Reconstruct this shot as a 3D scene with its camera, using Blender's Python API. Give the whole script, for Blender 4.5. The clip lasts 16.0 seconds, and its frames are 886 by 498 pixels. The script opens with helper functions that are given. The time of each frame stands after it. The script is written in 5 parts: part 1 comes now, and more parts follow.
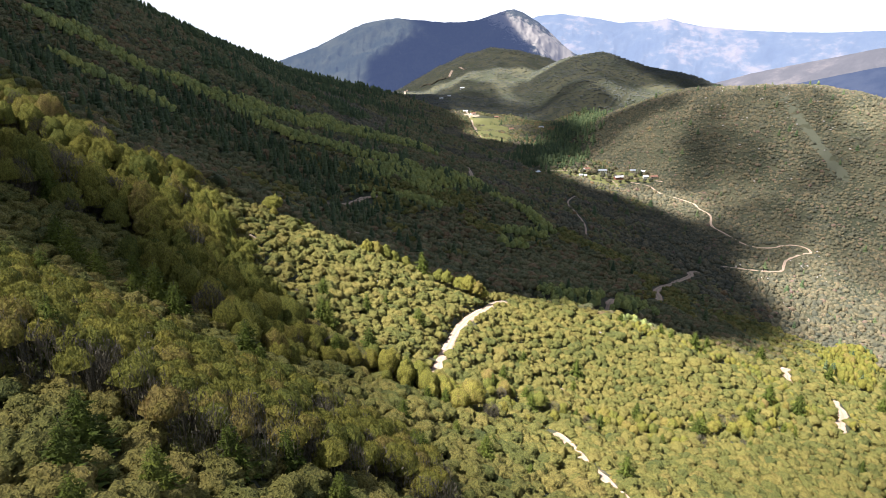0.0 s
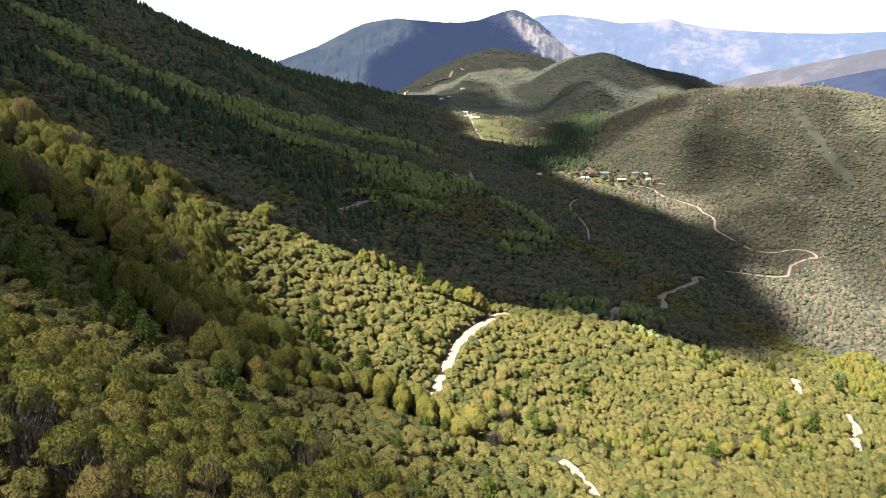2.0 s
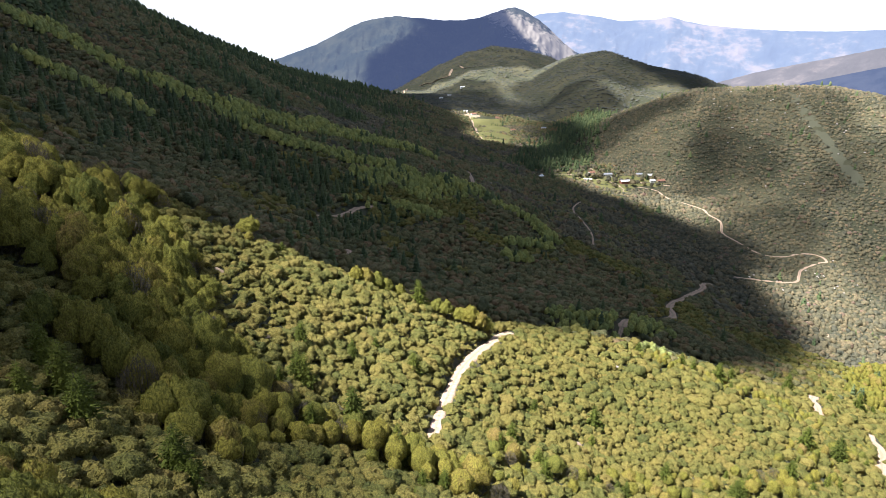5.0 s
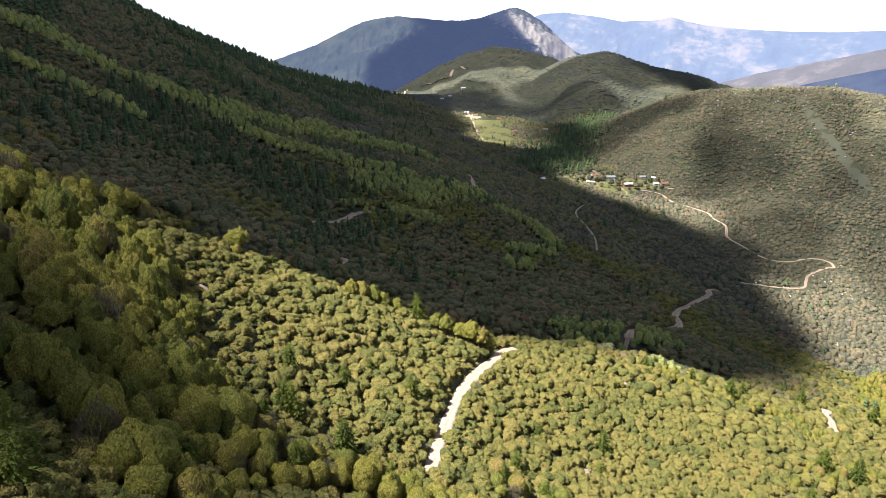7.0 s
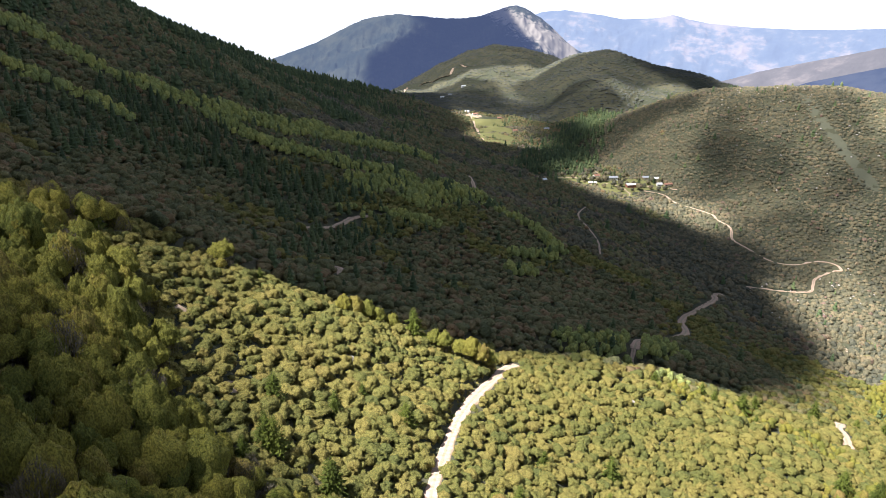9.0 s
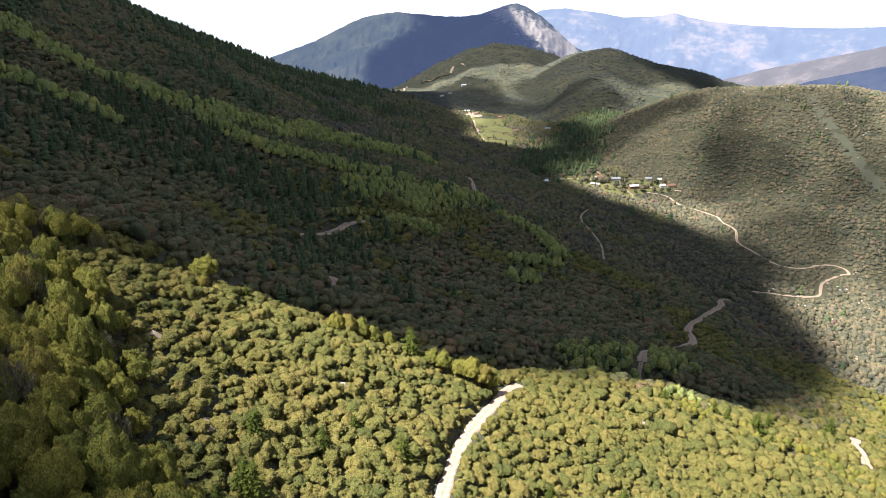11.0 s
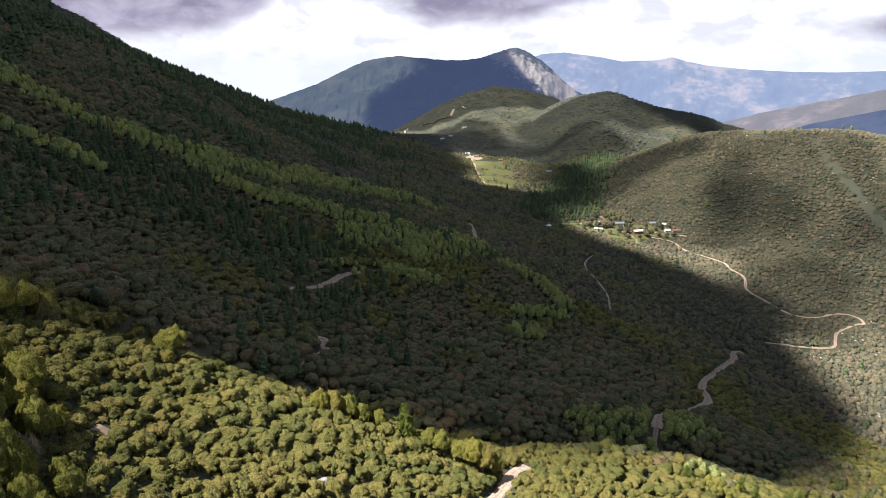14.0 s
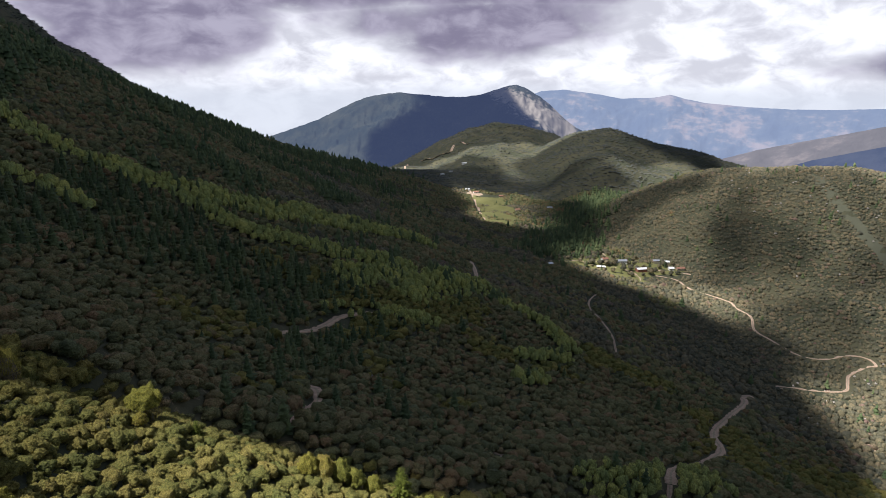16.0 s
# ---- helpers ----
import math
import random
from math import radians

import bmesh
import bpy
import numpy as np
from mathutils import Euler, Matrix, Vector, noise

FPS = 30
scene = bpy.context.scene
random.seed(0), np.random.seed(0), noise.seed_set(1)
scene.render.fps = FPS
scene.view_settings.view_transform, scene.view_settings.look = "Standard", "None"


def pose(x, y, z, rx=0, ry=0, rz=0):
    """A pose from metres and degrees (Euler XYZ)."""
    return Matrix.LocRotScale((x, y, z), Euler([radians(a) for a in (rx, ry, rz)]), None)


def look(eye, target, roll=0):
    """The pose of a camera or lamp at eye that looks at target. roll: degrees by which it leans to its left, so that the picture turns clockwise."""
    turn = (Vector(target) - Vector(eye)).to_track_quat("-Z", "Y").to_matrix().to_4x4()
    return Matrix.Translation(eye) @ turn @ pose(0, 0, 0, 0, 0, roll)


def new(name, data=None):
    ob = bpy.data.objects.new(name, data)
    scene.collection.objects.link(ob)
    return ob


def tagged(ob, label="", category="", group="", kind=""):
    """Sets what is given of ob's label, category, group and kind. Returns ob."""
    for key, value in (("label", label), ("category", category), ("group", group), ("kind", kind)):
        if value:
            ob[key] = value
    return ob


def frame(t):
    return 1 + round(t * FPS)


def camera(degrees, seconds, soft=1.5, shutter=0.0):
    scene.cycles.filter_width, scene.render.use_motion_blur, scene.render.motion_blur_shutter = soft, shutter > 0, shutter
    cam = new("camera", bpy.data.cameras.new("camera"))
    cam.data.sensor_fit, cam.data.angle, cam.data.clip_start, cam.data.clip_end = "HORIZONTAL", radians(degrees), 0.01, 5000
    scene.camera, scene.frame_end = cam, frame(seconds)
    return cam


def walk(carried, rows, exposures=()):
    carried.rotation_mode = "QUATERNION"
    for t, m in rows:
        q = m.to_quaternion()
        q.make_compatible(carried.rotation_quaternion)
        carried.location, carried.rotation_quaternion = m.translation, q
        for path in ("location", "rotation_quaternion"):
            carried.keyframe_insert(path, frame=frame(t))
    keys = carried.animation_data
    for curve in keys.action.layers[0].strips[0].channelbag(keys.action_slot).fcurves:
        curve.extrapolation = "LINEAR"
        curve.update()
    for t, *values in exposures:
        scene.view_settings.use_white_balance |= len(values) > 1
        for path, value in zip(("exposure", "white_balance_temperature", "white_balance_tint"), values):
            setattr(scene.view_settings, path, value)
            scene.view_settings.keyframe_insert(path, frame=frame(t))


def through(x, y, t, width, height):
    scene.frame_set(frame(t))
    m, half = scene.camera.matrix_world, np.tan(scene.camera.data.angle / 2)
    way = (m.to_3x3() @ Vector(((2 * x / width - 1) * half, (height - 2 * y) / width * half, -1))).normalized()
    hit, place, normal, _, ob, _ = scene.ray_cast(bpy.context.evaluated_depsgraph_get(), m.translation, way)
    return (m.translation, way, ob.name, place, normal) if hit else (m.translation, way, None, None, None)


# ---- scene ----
cam = camera(66.2, 16.0, soft=0.55)
PATH = [
    (0, (0.453, 0.623, 300.017), (0.408, 2.516, 299.371), -0.2),
    (0.5, (0.381, 3.993, 299.964), (0.335, 5.885, 299.318), -0.1),
    (1, (0.351, 7.531, 299.908), (0.305, 9.423, 299.261), -0.1),
    (1.5, (0.297, 11.24, 299.851), (0.251, 13.133, 299.206), -0.2),
    (2, (0.26, 15.144, 299.794), (0.215, 17.037, 299.149), -0.1),
    (2.5, (0.241, 19.266, 299.782), (0.196, 21.158, 299.135), -0.1),
    (3, (0.178, 23.439, 299.791), (0.133, 25.331, 299.143), -0.1),
    (3.5, (0.082, 27.566, 299.815), (0.038, 29.457, 299.166), -0.1),
    (4, (-0.049, 31.626, 299.83), (-0.093, 33.517, 299.18), -0.1),
    (6.5, (-0.244, 50.539, 299.624), (-0.289, 52.429, 298.973), -0.0),
    (7, (-0.147, 54.451, 299.62), (-0.193, 56.341, 298.97), -0.0),
    (7.5, (-0.032, 58.415, 299.636), (-0.078, 60.305, 298.984), 0.0),
    (8, (0.107, 62.466, 299.684), (0.06, 64.356, 299.031), -0.0),
    (8.5, (0.162, 66.648, 299.76), (0.115, 68.537, 299.106), 0.0),
    (9, (0.214, 70.894, 299.833), (0.167, 72.783, 299.177), -0.0),
    (11.5, (0.165, 92.045, 300.119), (0.118, 93.932, 299.458), 0.0),
    (12, (0.196, 96.304, 300.164), (0.148, 98.191, 299.503), 0.0),
    (12.5, (0.233, 100.584, 300.211), (0.185, 102.473, 299.555), 0.0),
    (13, (0.33, 104.886, 300.25), (0.282, 106.786, 299.629), 0.1),
    (13.5, (0.333, 109.209, 300.251), (0.284, 111.121, 299.667), 0.1),
    (14, (0.211, 113.609, 300.23), (0.162, 115.532, 299.681), 0.1),
    (14.5, (0.024, 117.934, 300.175), (-0.025, 119.864, 299.653), 0.2),
    (15, (-0.198, 122.166, 300.134), (-0.247, 124.102, 299.636), 0.2),
    (15.5, (-0.449, 126.327, 300.095), (-0.498, 128.27, 299.622), 0.3),
    (16, (-0.727, 130.444, 300.063), (-0.776, 132.392, 299.612), 0.3),
]
walk(cam, [(t, look(eye, target, roll)) for t, eye, target, roll in PATH],
     exposures=((0, 1.8, 6150, 12), (12.4, 1.8, 6150, 12), (13.4, 1.6, 6150, 12), (14.5, 1.28, 6150, 12), (16, 1.08, 6150, 12)))

# ---- light ----
SUN_DIR = Vector((-0.44, -0.22, 0.87)).normalized()      # towards the sun
sun = new("sun", bpy.data.lights.new("sun", "SUN"))
sun.data.energy, sun.data.angle, sun.data.color = 4.9, radians(0.6), (1.0, 0.95, 0.89)
sun.matrix_world = look((0, 0, 1000), Vector((0, 0, 1000)) - SUN_DIR)


class Nodes:
    """Short hand for node trees."""

    def __init__(self, tree):
        self.tree = tree
        tree.nodes.clear()

    def add(self, kind, inputs=None, operation="", clamp=False, attribute=""):
        node = self.tree.nodes.new(kind)
        if operation:
            node.operation = operation
        if clamp:
            node.use_clamp = True
        if attribute:
            node.attribute_name = attribute
        if kind == "ShaderNodeMapRange":
            node.interpolation_type = "SMOOTHSTEP"
        if kind == "ShaderNodeMix":
            node.data_type = "RGBA"
        for key, value in (inputs or {}).items():
            if isinstance(value, bpy.types.NodeSocket):
                self.tree.links.new(value, node.inputs[key])
            else:
                node.inputs[key].default_value = value
        return node

    def math(self, op, a, b=0.0, c=0.0, clamp=False):
        return self.add("ShaderNodeMath", {0: a, 1: b, 2: c}, operation=op, clamp=clamp).outputs[0]

    def vmath(self, op, a, b=(0, 0, 0)):
        return self.add("ShaderNodeVectorMath", {0: a, 1: b}, operation=op).outputs[0]

    def mix(self, fac, a, b):
        n = self.add("ShaderNodeMix")
        for key, value in ((0, fac), (6, a), (7, b)):
            if isinstance(value, bpy.types.NodeSocket):
                self.tree.links.new(value, n.inputs[key])
            else:
                n.inputs[key].default_value = value if key == 0 else (*value, 1)
        return n.outputs[2]

    def noise(self, vector, scale, detail=3.0, rough=0.55, distort=0.0):
        return self.add("ShaderNodeTexNoise", {"Vector": vector, "Scale": scale, "Detail": detail, "Roughness": rough, "Distortion": distort}).outputs[0]

    def ramp(self, fac, *stops):
        n = self.add("ShaderNodeValToRGB", {"Fac": fac})
        while len(n.color_ramp.elements) < len(stops):
            n.color_ramp.elements.new(0.5)
        for e, (p, c) in zip(n.color_ramp.elements, stops):
            e.position, e.color = p, (*c, 1) if len(c) == 3 else c
        return n.outputs[0]

    def step(self, value, low, high):
        return self.add("ShaderNodeMapRange", {"Value": value, "From Min": low, "From Max": high}).outputs[0]


def make_sky():
    world = bpy.data.worlds.new("sky")
    scene.world = world
    world.use_nodes = True
    n = Nodes(world.node_tree)
    way = n.add("ShaderNodeTexCoord").outputs["Generated"]
    sep = n.add("ShaderNodeSeparateXYZ", {0: way})
    x, y, z = sep.outputs
    sky = n.add("ShaderNodeTexSky")
    sky.sky_type, sky.sun_disc, sky.altitude = "NISHITA", False, 1800.0
    sky.sun_elevation, sky.sun_rotation = math.asin(SUN_DIR.z), math.atan2(SUN_DIR.x, SUN_DIR.y)
    blue = n.vmath("SCALE", sky.outputs[0])
    blue.node.inputs["Scale"].default_value = 0.05
    # cloud deck seen in perspective
    up = n.math("ADD", n.math("MAXIMUM", z, 0.0), 0.2)
    flat = n.add("ShaderNodeCombineXYZ", {0: n.math("DIVIDE", x, up), 1: n.math("DIVIDE", y, up), 2: 0.0}).outputs[0]
    az, el = n.math("ARCTAN2", x, y), n.math("ARCSINE", z)
    # heaped clouds over the valley's end, the deck seen in perspective elsewhere
    heap = n.add("ShaderNodeCombineXYZ", {0: n.math("MULTIPLY", az, 3.4), 1: n.math("MULTIPLY", el, 6.5), 2: 0.7}).outputs[0]
    front = n.step(n.math("ABSOLUTE", az), 1.1, 0.8)
    field = n.add("ShaderNodeMix", {0: front, 4: flat, 5: heap})
    field.data_type = "VECTOR"
    n.tree.links.new(front, field.inputs[0])
    n.tree.links.new(flat, field.inputs[4])
    n.tree.links.new(heap, field.inputs[5])
    where = field.outputs[1]
    big = n.noise(where, 1.5, 5.0, 0.5, 0.2)
    fine = n.noise(where, 5.0, 6.0, 0.55, 0.35)

    def bank(caz, cel, waz, wel):
        """A cloud bank round a bearing and height, both in radians."""
        a = n.math("DIVIDE", n.math("SUBTRACT", az, caz), waz)
        e = n.math("DIVIDE", n.math("SUBTRACT", el, cel), wel)
        return n.math("SUBTRACT", 1.0, n.math("SQRT", n.math("ADD", n.math("POWER", a, 2.0), n.math("POWER", e, 2.0))))

    masses = n.math("MAXIMUM", n.math("MAXIMUM", bank(0.02, 0.085, 0.27, 0.05), bank(-0.42, 0.08, 0.2, 0.08)), bank(0.57, 0.032, 0.1, 0.025))
    masses = n.math("MAXIMUM", masses, bank(-0.15, 0.15, 0.6, 0.05))
    puff = n.math("ADD", n.math("MULTIPLY", n.math("SUBTRACT", big, 0.5), 1.9), n.math("MULTIPLY", n.math("SUBTRACT", fine, 0.5), 1.0))
    dark = n.step(n.math("ADD", masses, puff), -0.12, 0.5)
    white = n.mix(n.step(fine, 0.35, 0.65), (0.33, 0.328, 0.35), (0.53, 0.53, 0.54))
    deck = n.mix(dark, white, n.mix(n.step(fine, 0.35, 0.7), (0.12, 0.108, 0.15), (0.225, 0.21, 0.255)))
    haze = n.step(el, 0.024, -0.012)
    deck = n.mix(n.math("MULTIPLY", haze, 0.8), deck, (0.34, 0.355, 0.385))
    # thicker, greyer deck overhead and behind
    over = n.math("MAXIMUM", n.step(el, 0.12, 0.35), n.step(n.math("ABSOLUTE", az), 0.8, 1.3))
    deck = n.mix(over, deck, n.mix(n.step(big, 0.4, 0.65), (0.086, 0.104, 0.142), (0.122, 0.138, 0.172)))
    gap = n.math("MULTIPLY", n.step(n.math("ADD", big, n.math("MULTIPLY", fine, 0.4)), 0.66, 0.54), n.step(el, 0.2, 0.45))
    total = n.mix(gap, deck, blue)
    out = n.add("ShaderNodeBackground", {"Color": total, "Strength": 1.0})
    n.add("ShaderNodeOutputWorld", {0: out.outputs[0]})


make_sky()

# ---- materials ----


def material(name):
    m = bpy.data.materials.new(name)
    m.use_nodes = True
    return m, Nodes(m.node_tree)


def finish(n, colour, rough=0.8, bump=None, strength=0.3, distance=0.1, metal=0.0, spec=0.3):
    inputs = {"Base Color": colour if isinstance(colour, bpy.types.NodeSocket) else (*colour, 1), "Roughness": rough, "Metallic": metal, "Specular IOR Level": spec}
    if bump is not None:
        inputs["Normal"] = n.add("ShaderNodeBump", {"Height": bump, "Strength": strength, "Distance": distance}).outputs[0]
    b = n.add("ShaderNodeBsdfPrincipled", inputs)
    n.add("ShaderNodeOutputMaterial", {0: b.outputs[0]})


def leaf_material(name, stops, through=0.2, stretch=1.0, grain=2.2, bump=0.9):
    """Foliage: the hue differs from tree to tree; some light goes through."""
    m, n = material(name)
    pos = n.add("ShaderNodeNewGeometry").outputs["Position"]
    pos = n.vmath("MULTIPLY", pos, (1, 1, 1 / stretch))
    tint = n.add("ShaderNodeAttribute", attribute="tint").outputs["Fac"]
    rnd = n.add("ShaderNodeObjectInfo").outputs["Random"]
    isl = n.add("ShaderNodeNewGeometry").outputs["Random Per Island"]
    t = n.math("FRACT", n.math("ADD", tint, rnd))
    fine, mid = n.noise(pos, grain, 3, 0.6), n.noise(pos, grain * 0.33, 2)
    wide = n.math("SUBTRACT", n.noise(pos, 0.055, 3, 0.6), 0.5)
    t = n.math("ADD", n.math("MULTIPLY", t, 0.56), n.math("ADD", n.math("MULTIPLY", isl, 0.26), n.math("MULTIPLY", mid, 0.3)))
    t = n.math("ADD", t, n.math("MULTIPLY", wide, 0.8))
    colour = n.ramp(t, *stops)
    # dark grain painted in for the shade of gaps between leaves
    colour = n.mix(n.math("MULTIPLY", n.step(fine, 0.60, 0.40), 0.5), colour, (0.026, 0.031, 0.013))
    normal = n.add("ShaderNodeBump", {"Height": n.math("ADD", fine, mid), "Strength": bump, "Distance": 0.8}).outputs[0]
    d = n.add("ShaderNodeBsdfPrincipled", {"Base Color": colour, "Roughness": 0.7, "Specular IOR Level": 0.1, "Normal": normal})
    out = d.outputs[0]
    if through:
        tr = n.add("ShaderNodeBsdfTranslucent", {"Color": colour, "Normal": normal})
        out = n.add("ShaderNodeMixShader", {0: through, 1: out, 2: tr.outputs[0]}).outputs[0]
    n.add("ShaderNodeOutputMaterial", {0: out})
    return m


OAK = leaf_material("oak_leaves", ((0.05, (0.095, 0.113, 0.036)), (0.3, (0.162, 0.166, 0.045)), (0.55, (0.229, 0.210, 0.057)), (0.8, (0.285, 0.239, 0.066)), (0.97, (0.277, 0.219, 0.065))), 0.14, 1.0, 3.0, 1.0)
# oak leaves with the dull, bluish tone of cloud shade put into them
SHADE_OAK = leaf_material("shade_toned_oak_leaves", ((0.05, (0.083, 0.102, 0.052)), (0.35, (0.140, 0.149, 0.068)), (0.65, (0.208, 0.185, 0.084)), (0.95, (0.259, 0.164, 0.087))), 0.08, 1.0, 2.2, 1.0)
ASPEN = leaf_material("aspen_leaves", ((0.05, (0.141, 0.165, 0.037)), (0.35, (0.219, 0.218, 0.043)), (0.7, (0.296, 0.264, 0.049)), (0.95, (0.306, 0.216, 0.075))), 0.3, 1.6, 3.0, 0.8)
# aspen leaves coloured lighter, to lift the groves under cloud shade
LIFTED_ASPEN = leaf_material("lightened_aspen_leaves", ((0.05, (0.211, 0.253, 0.091)), (0.5, (0.318, 0.349, 0.109)), (0.95, (0.450, 0.431, 0.115))), 0.2, 1.8, 1.6, 0.7)
NEEDLES = leaf_material("conifer_needles", ((0.05, (0.058, 0.076, 0.014)), (0.5, (0.103, 0.130, 0.020)), (0.95, (0.165, 0.185, 0.031))), 0.18, 1.0, 2.0, 0.3)
# needles darkened and blued: shade and haze are put into the colour
DARKENED_NEEDLES = leaf_material("darkened_conifer_needles", ((0.05, (0.045, 0.068, 0.035)), (0.5, (0.079, 0.113, 0.048)), (0.95, (0.139, 0.165, 0.069))), 0.08, 1.0, 1.6, 0.3)
# far-hill scrub; its blue-grey leaf colour carries the haze
SCRUB = leaf_material("haze_greyed_scrub_leaves", ((0.1, (0.050, 0.057, 0.055)), (0.5, (0.072, 0.076, 0.068)), (0.95, (0.097, 0.095, 0.079))), 0.0, 1.0, 0.8, 1.0)
# oak leaves for far slopes, greyed and blued with the distance haze
HAZED_OAK = leaf_material("haze_greyed_oak_leaves", ((0.05, (0.059, 0.063, 0.049)), (0.35, (0.097, 0.092, 0.064)), (0.6, (0.138, 0.122, 0.074)), (0.85, (0.188, 0.149, 0.086)), (1.0, (0.174, 0.112, 0.092))), 0.0, 1.0, 1.0, 0.9)
TWIGS = leaf_material("bare_twigs", ((0.1, (0.10, 0.083, 0.058)), (0.6, (0.165, 0.14, 0.10)), (0.95, (0.21, 0.18, 0.13))), 0.1, 4.0, 3.0, 0.3)


def bark(name, a, b):
    m, n = material(name)
    pos = n.add("ShaderNodeTexCoord").outputs["Object"]
    f = n.noise(pos, 5.0, 4)
    finish(n, n.mix(f, a, b), 0.9, f, 0.5)
    return m


BARK = bark("dark_bark", (0.05, 0.04, 0.03), (0.11, 0.09, 0.07))
PALE_BARK = bark("grey_bark", (0.16, 0.145, 0.12), (0.32, 0.29, 0.25))


def ground_material():
    m, n = material("hillside_soil")
    pos = n.add("ShaderNodeNewGeometry").outputs["Position"]
    a, b, c = n.noise(pos, 0.9, 5), n.noise(pos, 0.11, 5, 0.6), n.noise(pos, 0.016, 4)
    scrub = n.mix(n.step(c, 0.4, 0.62), (0.052, 0.056, 0.034), (0.082, 0.078, 0.046))
    soil = n.mix(n.step(a, 0.3, 0.7), (0.13, 0.10, 0.06), (0.22, 0.17, 0.11))
    colour = n.mix(n.step(n.math("ADD", b, n.math("MULTIPLY", a, 0.35)), 0.80, 0.92), scrub, soil)
    finish(n, colour, 0.95, n.math("ADD", a, n.math("MULTIPLY", b, 3.0)), 0.8, 0.6, spec=0.1)
    return m


def dirt_material(name, a, b, scale=0.7):
    m, n = material(name)
    pos = n.add("ShaderNodeNewGeometry").outputs["Position"]
    f, g = n.noise(pos, scale, 6, 0.65), n.noise(pos, 5.0, 3)
    colour = n.mix(n.step(f, 0.35, 0.68), a, b)
    colour = n.mix(n.math("MULTIPLY", g, 0.3), colour, (0.25, 0.2, 0.14))
    finish(n, colour, 0.95, g, 0.5, 0.05, spec=0.1)
    return m


SOIL = ground_material()
DIRT = dirt_material("road_dirt", (0.32, 0.215, 0.155), (0.5, 0.36, 0.275))
RUT = dirt_material("road_centre", (0.22, 0.18, 0.115), (0.36, 0.295, 0.21))
BANK = dirt_material("road_bank", (0.27, 0.18, 0.11), (0.39, 0.3, 0.21), 0.4)

# ---- the lie of the land ----
# heights of the ground in metres, by distance from the start and at bearings every 7 degrees from -42 to 42
NEAR_SECTIONS = {
    45: [261, 259, 257, 255, 252, 247, 242, 236, 230, 224, 218, 211, 205],
    75: [263, 259, 255, 250, 243, 236, 229, 223, 217, 211, 205, 199, 193],
    105: [265, 259, 253, 244, 233, 224, 216, 209, 203, 198, 192, 187, 182],
    140: [269, 257, 246, 232, 220, 211, 202, 194, 188, 183, 178, 173, 168],
    180: [272, 256, 239, 222, 208, 197, 187, 178, 171, 166, 162, 158, 153],
    220: [276, 258, 241, 224, 208, 192, 178, 164, 156, 151, 147, 142, 137],
}
SPUR_SECTIONS = {
    260: [281, 264, 248, 233, 215, 196, 177, 159, 146, 139, 134, 127, 119],
    305: [290, 270, 252, 233, 212, 193, 177, 160, 144, 132, 122, 111, 99],
    360: [304, 277, 250, 224, 198, 176, 162, 150, 137, 123, 108, 92, 75],
    430: [323, 285, 248, 214, 183, 157, 140, 129, 118, 104, 88, 69, 49],
    520: [349, 300, 252, 211, 179, 152, 130, 112, 92, 73, 56, 38, 20],
}
VALLEY_SECTIONS = {
    640: [383, 328, 276, 231, 195, 163, 133, 104, 73, 44, 21, 6, -6],
    790: [423, 372, 319, 264, 212, 168, 130, 96, 61, 27, 1, -11, -17],
    980: [466, 413, 356, 282, 212, 155, 111, 80, 57, 34, 13, 0, -6],
    1220: [509, 435, 357, 273, 201, 139, 84, 61, 62, 58, 44, 30, 23],
    1520: [556, 455, 356, 268, 196, 146, 86, 60, 52, 49, 51, 54, 64],
}
SECTIONS = {**NEAR_SECTIONS, **SPUR_SECTIONS, **VALLEY_SECTIONS}
REACH = np.log(np.array(list(SECTIONS), float))
HEIGHTS = np.array(list(SECTIONS.values()), float)


def value_noise(x, y, scale, seed=0, octaves=4, gain=0.5):
    """Smooth noise from -1 to 1 on arrays."""
    x, y = np.asarray(x, float) / scale, np.asarray(y, float) / scale
    total, size, norm = 0.0, 1.0, 0.0
    for k in range(octaves):
        i, j = np.floor(x), np.floor(y)
        f, g = x - i, y - j
        f, g = f * f * f * (f * (f * 6 - 15) + 10), g * g * g * (g * (g * 6 - 15) + 10)

        def corner(a, b):
            h = np.sin(a * 127.1 + b * 311.7 + (seed + k) * 74.7) * 43758.5453
            return (h - np.floor(h)) * 2 - 1

        v = (corner(i, j) * (1 - f) + corner(i + 1, j) * f) * (1 - g) + (corner(i, j + 1) * (1 - f) + corner(i + 1, j + 1) * f) * g
        total, norm = total + size * v, norm + size
        size, x, y = size * gain, x * 2.03 + 17.3, y * 2.03 + 5.1
    return total / norm


def smooth(a, b, v):
    t = np.clip((np.asarray(v, float) - a) / (b - a), 0, 1)
    return t * t * (3 - 2 * t)


def spline(u, count):
    i = np.clip(np.floor(u).astype(int), 0, count - 2)
    f = u - i
    w = np.stack([(1 - f) ** 3, 3 * f**3 - 6 * f**2 + 4, -3 * f**3 + 3 * f**2 + 3 * f + 1, f**3], -1) / 6
    return np.clip(np.stack([i - 1, i, i + 1, i + 2], -1), 0, count - 1), w


